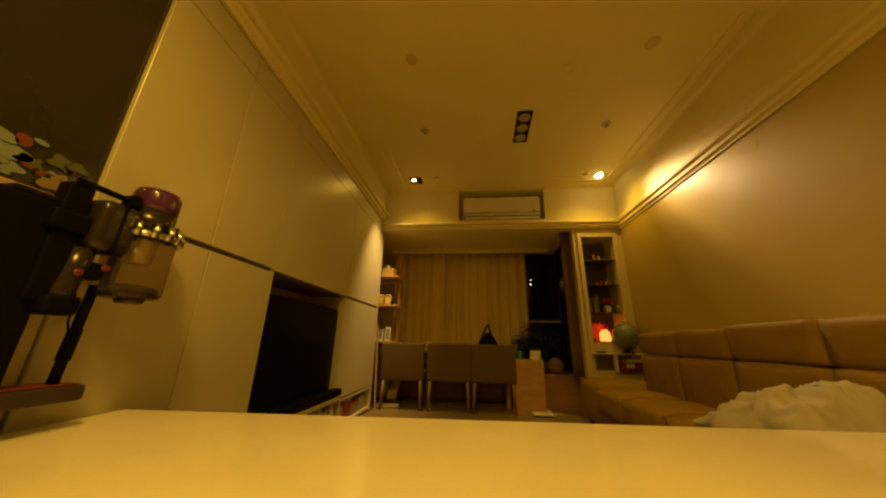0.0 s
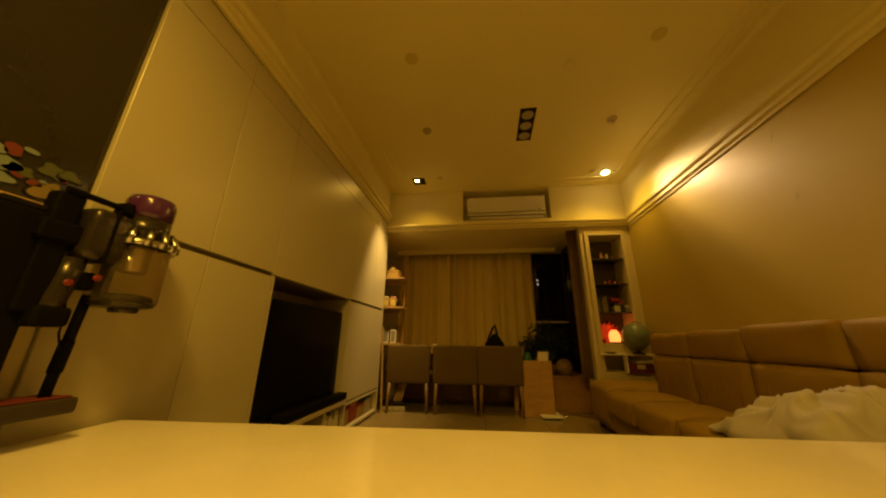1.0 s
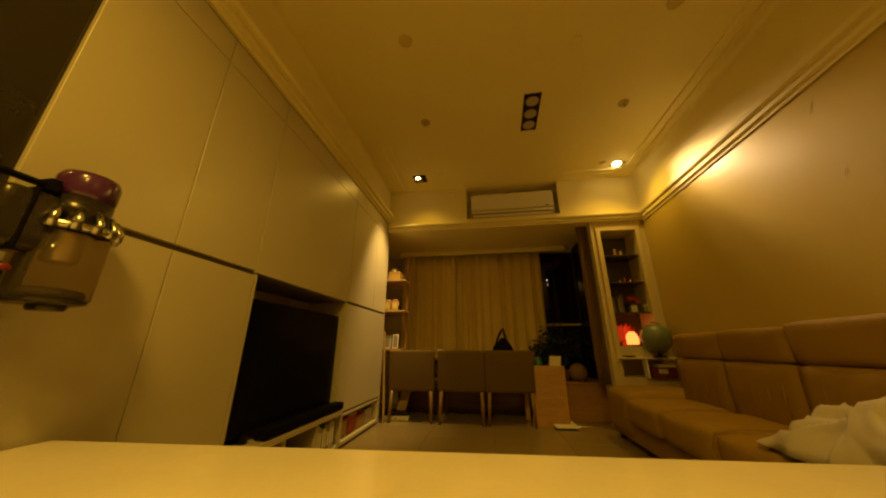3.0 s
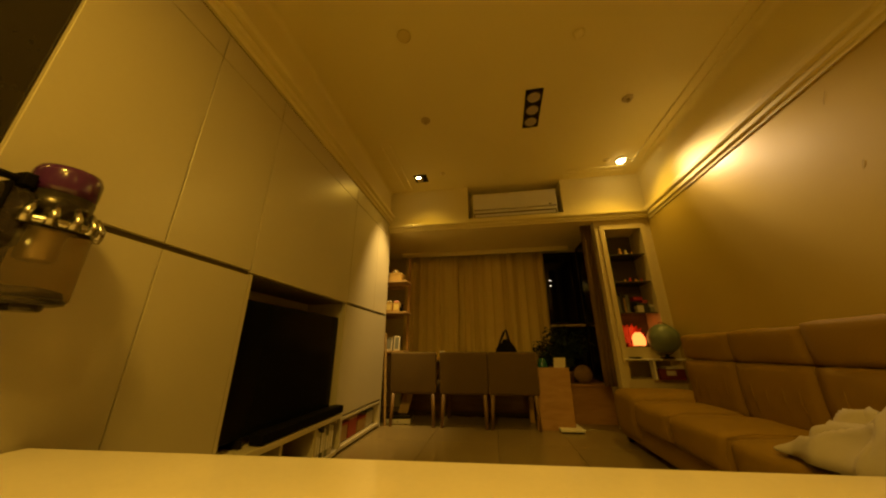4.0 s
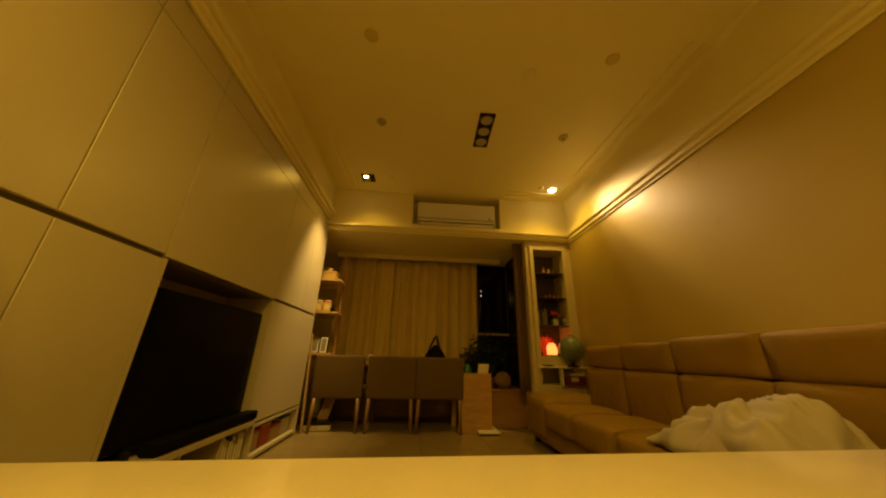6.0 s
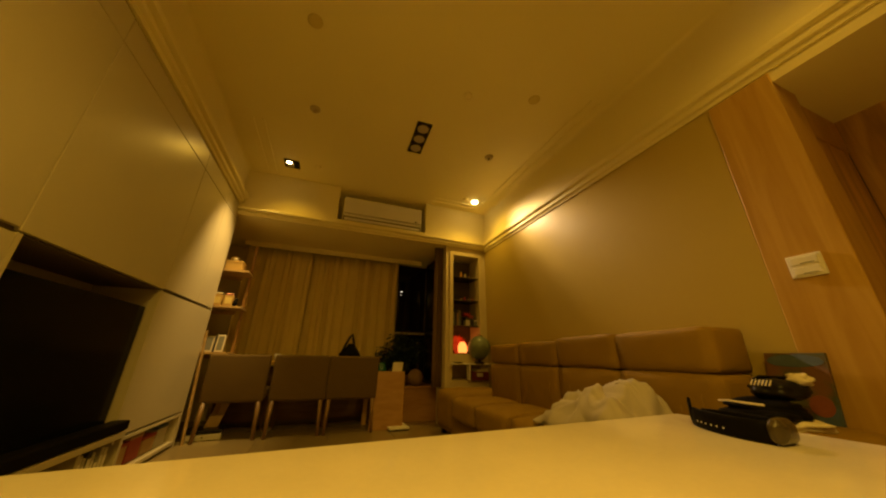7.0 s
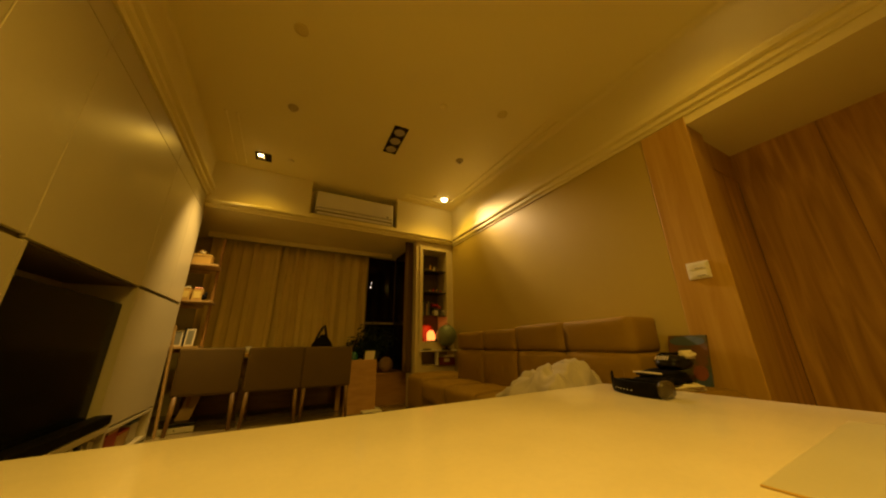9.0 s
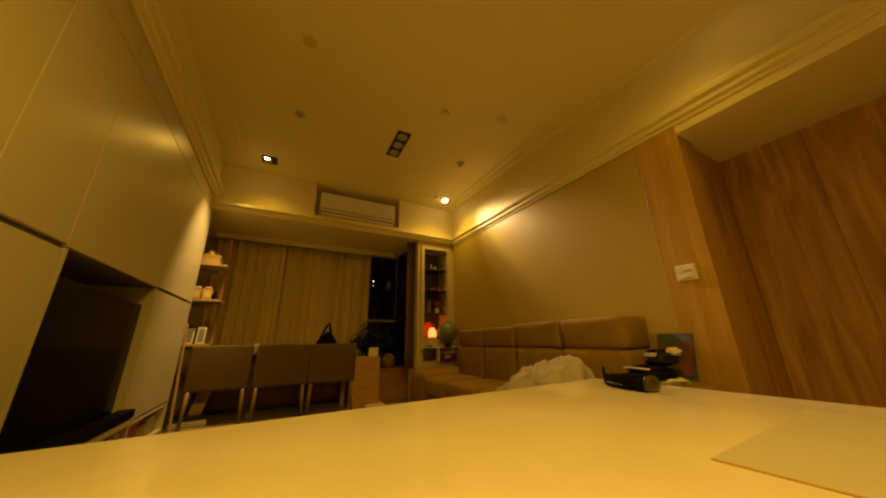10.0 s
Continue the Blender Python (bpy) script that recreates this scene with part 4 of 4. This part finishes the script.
lump("cloth", 1.52, 0.62, 0.520, 0.13, 0.12, 0.024, M_pages, "pale folded cloth under the jacket", "cloth", 17, 0.3)
o = lump("jacket", 1.50, 0.650, 0.562, 0.115, 0.110, 0.038, M_rubber, "folded black jacket on the sofa arm", "jacket", 3)
part("hem", tube([(-0.098, 0.092, 0.022), (-0.112, 0.05, 0.026), (-0.113, 0.0, 0.024), (-0.106, -0.05, 0.022)], 0.0042, 6), M_pages, o, "pale hem")
part("fold", cushion(-0.115, 0.06, -0.105, 0.10, -0.030, 0.0, 0.014, 0.004, 41), M_rubber, o, "second folded layer", smooth=True)
o = lump("backpack", 1.56, 0.622, 0.628, 0.085, 0.078, 0.042, M_black, "small black bag with pale stripes", "bag", 8)
for k in range(6):
    part("stripe", tube([(-0.078, 0.042 - 0.011 * k, 0.016), (-0.068, 0.036 - 0.011 * k, 0.036)], 0.0024, 6), M_pages, o)
part("strap", tube([(-0.05, 0.05, 0.028), (-0.03, 0.03, 0.046), (0.0, -0.03, 0.046), (0.02, -0.07, 0.022)], 0.006, 8), M_rubber, o, smooth=True)
lump("cloth", 1.58, 0.560, 0.668, 0.034, 0.036, 0.024, M_pages, "crumpled pale cloth on the black bag", "cloth", 14, 0.4)

# ---- things on the table ----
M_capsule = material("smoked_glossy_plastic", (0.06, 0.045, 0.02), 0.22, vary=0.2, bump=0)
strap = thing("fitness_band", 0, 0, TZ, 0, "black rubber fitness band standing on its edge", "wristband")


def ribbon(pts, height, thick, lift=None, belly=0.0):
    """An upright strip along points of the plan, with a slightly bellied outer face."""
    bm = bmesh.new()
    rows = []
    n = len(pts)
    for i, p in enumerate(pts):
        d = (Vector(pts[min(n - 1, i + 1)]) - Vector(pts[max(0, i - 1)])).normalized()
        nr = Vector((-d.y, d.x))
        up = lift(i / (n - 1)) if lift else 0.0
        q = Vector(p)
        ring = ((-1, 0.06), (-1 - belly, 0.3), (-1 - belly, 0.7), (-1, 0.94), (-0.5, 1.0), (0.5, 1.0), (1, 0.94), (1, 0.06), (0.5, 0.0), (-0.5, 0.0))
        rows.append([bm.verts.new((*(q + nr * a * thick), up + h * height)) for a, h in ring])
    m = len(rows[0])
    for a, b2 in zip(rows, rows[1:]):
        for k in range(m):
            bm.faces.new((a[k], a[(k + 1) % m], b2[(k + 1) % m], b2[k]))
    bm.faces.new(rows[0][::-1])
    bm.faces.new(rows[-1])
    bmesh.ops.recalc_face_normals(bm, faces=bm.faces)
    return bm


front = [(1.160, 0.700), (1.128, 0.665), (1.100, 0.622), (1.080, 0.575), (1.068, 0.528), (1.066, 0.485), (1.074, 0.450)]
back = [(1.150, 0.660), (1.168, 0.610), (1.170, 0.555), (1.160, 0.500), (1.140, 0.455)]
part("strap", ribbon(front, 0.058, 0.005, belly=0.5), M_rubber, strap, smooth=True)
part("strap", ribbon(back, 0.058, 0.005), M_rubber, strap, smooth=True)
part("tip", ribbon([(1.150, 0.696), (1.172, 0.712), (1.192, 0.722)], 0.050, 0.005, lambda u: 0.012 + 0.022 * u), M_rubber, strap, "upturned strap tip")
part("capsule", cushion(1.062, 1.150, 0.425, 0.462, 0.0, 0.062, 0.017, 0.004, 2), M_capsule, strap, "glossy black sensor capsule", smooth=True)
for k in range(6):
    u = 1.2 + 0.42 * k
    a, b2 = Vector(front[int(u)]), Vector(front[int(u) + 1])
    d = (b2 - a).normalized()
    q = a + (b2 - a) * (u - int(u)) + Vector((d.y, -d.x)) * 0.0080
    part("hole", ball(q.x, q.y, 0.021, 0.0024, 0.0024, 0.0024, 8, 6), M_paint, strap)
mat_ = thing("desk_mat", 0.412, -0.028, TZ, 3.0, "pale grey-green sheet lying on the table", "mat")
M_mat = material("grey_green_sheet", (0.58, 0.55, 0.52), 0.45, vary=0.06, scale=5)
part("sheet", box(0, 0.72, -0.60, 0, 0.0, 0.004, 0.001, 1), M_mat, mat_)
part("edge", box(-0.004, 0.0, -0.60, 0, 0.0, 0.0035, 0.001, 1), M_yel, mat_)
part("edge", box(0.0, 0.72, -0.606, -0.6, 0.0, 0.0035, 0.001, 1), M_yel, mat_)

# ---- cordless vacuum on its stand ----
VX, VY = -1.039, 0.570
vac = thing("cordless_vacuum", VX, VY, 0.0, 0, "cordless stick vacuum with a purple cap and clear bin, docked", "vacuum cleaner")
M_tray = material("dark_brown_plastic", (0.035, 0.022, 0.012), 0.6, vary=0.25, scale=18)
M_purple = material("purple_plastic", (0.075, 0.018, 0.110), 0.2, vary=0.1, bump=0, coat=0.4)
M_button = material("dark_red_plastic", (0.17, 0.014, 0.008), 0.4, vary=0.1)
M_bin = material("clear_smoked_bin", (0.72, 0.60, 0.38), 0.03, vary=0.05, bump=0, Transmission_Weight=0.95, IOR=1.14)
M_mesh = material("pale_metal_mesh", (0.42, 0.36, 0.26), 0.4, 0.6, 0.2)
M_greyp = material("grey_metallic_plastic", (0.055, 0.045, 0.032), 0.27, 0.6, 0.2)
part("cap", lathe([(0.050, 1.068), (0.052, 1.085), (0.052, 1.118), (0.047, 1.132), (0.034, 1.138)], 36), M_purple, vac, "purple translucent cap", smooth=True)
part("cyclone_cover", lathe([(0.050, 1.005), (0.0505, 1.068)], 36), M_greyp, vac, smooth=True)
part("ring", lathe([(0.060, 0.985), (0.064, 0.99), (0.064, 0.998), (0.052, 1.008)], 36), M_chrome, vac, smooth=True)
for k in range(14):
    a = 2 * math.pi * k / 14
    part("cyclone", tube([(0.060 * math.cos(a), 0.060 * math.sin(a), 0.985), (0.064 * math.cos(a), 0.064 * math.sin(a), 1.008), (0.054 * math.cos(a), 0.054 * math.sin(a), 1.034)], lambda u: 0.010 - 0.006 * u, 8), M_chrome, vac, smooth=True)
part("bin", lathe([(0.058, 0.832), (0.062, 0.84), (0.062, 0.983), (0.058, 0.985)], 36), M_bin, vac, "clear dust bin", smooth=True)
part("filter", lathe([(0.018, 0.915), (0.024, 0.92), (0.024, 0.975), (0.034, 0.983)], 28), M_mesh, vac, smooth=True)
part("dust", lathe([(0.045, 0.842), (0.050, 0.848), (0.046, 0.858), (0.030, 0.862)], 24), M_tray, vac, "grey-brown dust", smooth=True)
part("bin_latch", lathe([(0.030, 0.814), (0.034, 0.820), (0.034, 0.832)], 20), M_greyp, vac)
part("bin_rail", box(-0.015, 0.015, -0.075, -0.058, 0.835, 1.02, 0.005), M_greyp, vac)
part("motor", box(-0.045, 0.045, -0.165, -0.055, 0.925, 1.055, 0.030, 5), M_greyp, vac, smooth=True)
part("motor_band", box(-0.047, 0.047, -0.120, -0.110, 0.922, 1.058, 0.004, 2), M_rubber, vac)
part("handle", tube([(0, -0.148, 0.925), (0, -0.152, 0.88), (0, -0.160, 0.83), (0, -0.163, 0.795)], 0.027, 16), M_greyp, vac, smooth=True)
part("trigger_guard", box(-0.016, 0.016, -0.150, -0.095, 0.858, 0.900, 0.008, 3), M_rubber, vac, smooth=True)
part("battery", box(-0.035, 0.035, -0.200, -0.130, 0.772, 0.815, 0.012, 3), M_rubber, vac, smooth=True)
part("top_arm", tube([(0.01, -0.215, 1.076), (0.01, -0.085, 1.076)], 0.008, 8), M_rubber, vac)
part("arm_knob", box(-0.014, 0.03, -0.096, -0.074, 1.062, 1.092, 0.004), M_rubber, vac)
for yy, zz in ((-0.158, 0.868), (-0.105, 0.888)):
    part("button", ball(0.030, yy, zz, 0.005, 0.011, 0.008, 12, 8), M_button, vac, smooth=True)
part("wand", tube([(-0.02, -0.080, 0.85), (-0.02, -0.086, 0.74), (-0.02, -0.088, 0.71), (-0.02, -0.094, 0.60)], 0.0115, 14), M_rubber, vac, smooth=True)
part("wand_collar", tube([(-0.02, -0.086, 0.745), (-0.02, -0.090, 0.675)], 0.0145, 14), M_rubber, vac, smooth=True)
part("cable", tube([(0.02, -0.150, 0.845), (0.02, -0.136, 0.80), (0.01, -0.128, 0.76), (-0.005, -0.104, 0.72)], 0.0025, 6), M_rubber, vac)
for piece in vac.children:
    kind = piece.name.split(".")[0]
    if kind in ("bin", "ring", "cyclone", "filter", "dust", "cyclone_cover", "cap"):
        k = {"cap": 1.18, "ring": 1.36, "cyclone": 1.36, "cyclone_cover": 1.20, "bin": 1.27}.get(kind, 1.22)
        piece.data.transform(Matrix.Translation((0, -0.012, 0)) @ Matrix.Diagonal((k, k, 1, 1)))
part("bin_base", lathe([(0.060, 0.826), (0.074, 0.830), (0.074, 0.838), (0.066, 0.842)], 32), M_greyp, vac, smooth=True).data.transform(Matrix.Translation((0, -0.012, 0)))
dock = thing("vacuum_stand", VX, VY, 0, 0, "tall black dock stand behind the vacuum", "stand")
part("column", box(-0.06, 0.0, -0.345, -0.188, 0.53, 1.015, 0.014, 3), M_rubber, dock)
part("column_cap", box(-0.05, -0.005, -0.300, -0.205, 1.015, 1.028, 0.005, 2), M_black, dock)
part("bracket", box(-0.030, 0.012, -0.225, -0.172, 0.80, 1.070, 0.008, 3), M_rubber, dock)
part("cradle", box(-0.035, 0.025, -0.240, -0.160, 0.955, 1.000, 0.010, 3), M_rubber, dock)
part("base_plate", box(-0.075, 0.03, -0.360, -0.180, 0.531, 0.537, 0.002), M_rubber, dock)
part("tool_tray", box(-0.09, 0.02, -0.28, -0.045, 0.588, 0.622, 0.010, 3), M_tray, dock, "dark brown tool tray")
part("tray_trim", box(-0.080, 0.012, -0.27, -0.056, 0.622, 0.626, 0.002, 1), M_wine, dock, "dull red tray liner")

for piece in (*vac.children, *dock.children):
    piece.data.transform(Matrix.Translation((0, 0, 0.838 - 0.814 * 1.1265)) @ Matrix.Diagonal((1, 1, 1.1265, 1)))

# ---- stickers on the smoked glass ----
def blob(pts, s, seed, lobes, depth):
    return [(pts[0] + s * (1 + depth * math.cos(lobes * t + seed)) * math.cos(t), pts[1] + 0.62 * s * (1 + depth * math.cos(lobes * t + seed)) * math.sin(t)) for t in (2 * math.pi * i / 36 for i in range(36))]


M_st = [material("sticker_%s" % n, c, 0.4, vary=0.05) for n, c in (("blue", (0.20, 0.25, 0.24)), ("green", (0.095, 0.105, 0.036)), ("red", (0.17, 0.034, 0.016)), ("cream", (0.25, 0.18, 0.06)), ("outline", (0.012, 0.011, 0.008)))]
STICKERS = (
    (0.274, 1.222, 0.026, 0, 2, 0.25, 1.0), (0.310, 1.230, 0.021, 2, 2, 0.28, 3.0), (0.340, 1.244, 0.013, 0, 2, 0.20, 0.5),
    (0.300, 1.188, 0.036, 0, 3, 0.14, 0.0), (0.334, 1.182, 0.026, 1, 5, 0.18, 2.0), (0.334, 1.169, 0.010, 2, 2, 0.20, 1.0),
    (0.314, 1.150, 0.021, 0, 3, 0.18, 0.4), (0.292, 1.160, 0.012, 0, 2, 0.15, 1.4), (0.306, 1.133, 0.009, 0, 2, 0.15, 0.2),
    (0.396, 1.213, 0.032, 1, 4, 0.20, 4.0), (0.426, 1.216, 0.022, 1, 3, 0.22, 1.2), (0.412, 1.203, 0.015, 2, 2, 0.30, 2.0),
    (0.367, 1.163, 0.014, 2, 3, 0.15, 1.0), (0.381, 1.172, 0.011, 0, 4, 0.12, 0.0), (0.404, 1.172, 0.014, 3, 3, 0.20, 2.5),
    (0.390, 1.146, 0.030, 3, 3, 0.16, 1.0), (0.416, 1.142, 0.013, 3, 2, 0.20, 0.6))
for y, z, s, m, l, d, sd in STICKERS:
    o = thing("sticker", XL - 0.019, 0, 0, 0, "small coloured sticker with a dark outline on smoked glass", "sticker", "stickers on the glass")
    k = 0.0012 * (1 + sd % 2)
    part("outline", prism(blob((y, z), s * 1.18, sd, l, d), "x", 0.0, k), M_st[4], o)
    part("print", prism(blob((y, z), s, sd, l, d), "x", k, k + 0.0008), M_st[m], o)

# ---- floor tiles ----
floor = bpy.data.objects["floor"]
tile = box(-0.2985, 0.2985, -0.2985, 0.2985, -0.006, 0.0, 0.0015, 1)
first = part("tile", tile, M_floor, floor)
first.location = (-1.45, -1.55, 0)
for i in range(8):
    for j in range(11):
        if i or j:
            o = new("tile", first.data)
            o.parent = floor
            o.location = (-1.45 + 0.6 * i, -1.55 + 0.6 * j, 0)

# ---- fine scratches in the paint of the sofa wall ----
for y, z, dy, dz in ((1.54, 1.985, 0.014, 0.030), (1.526, 1.577, 0.008, 0.018)):
    part("scratch", tube([(XR - 0.001, y - dy, z + dz), (XR - 0.002, y + 0.003, z), (XR - 0.001, y + dy, z - dz)], 0.0005, 6), M_gap, we, "dark scratch")
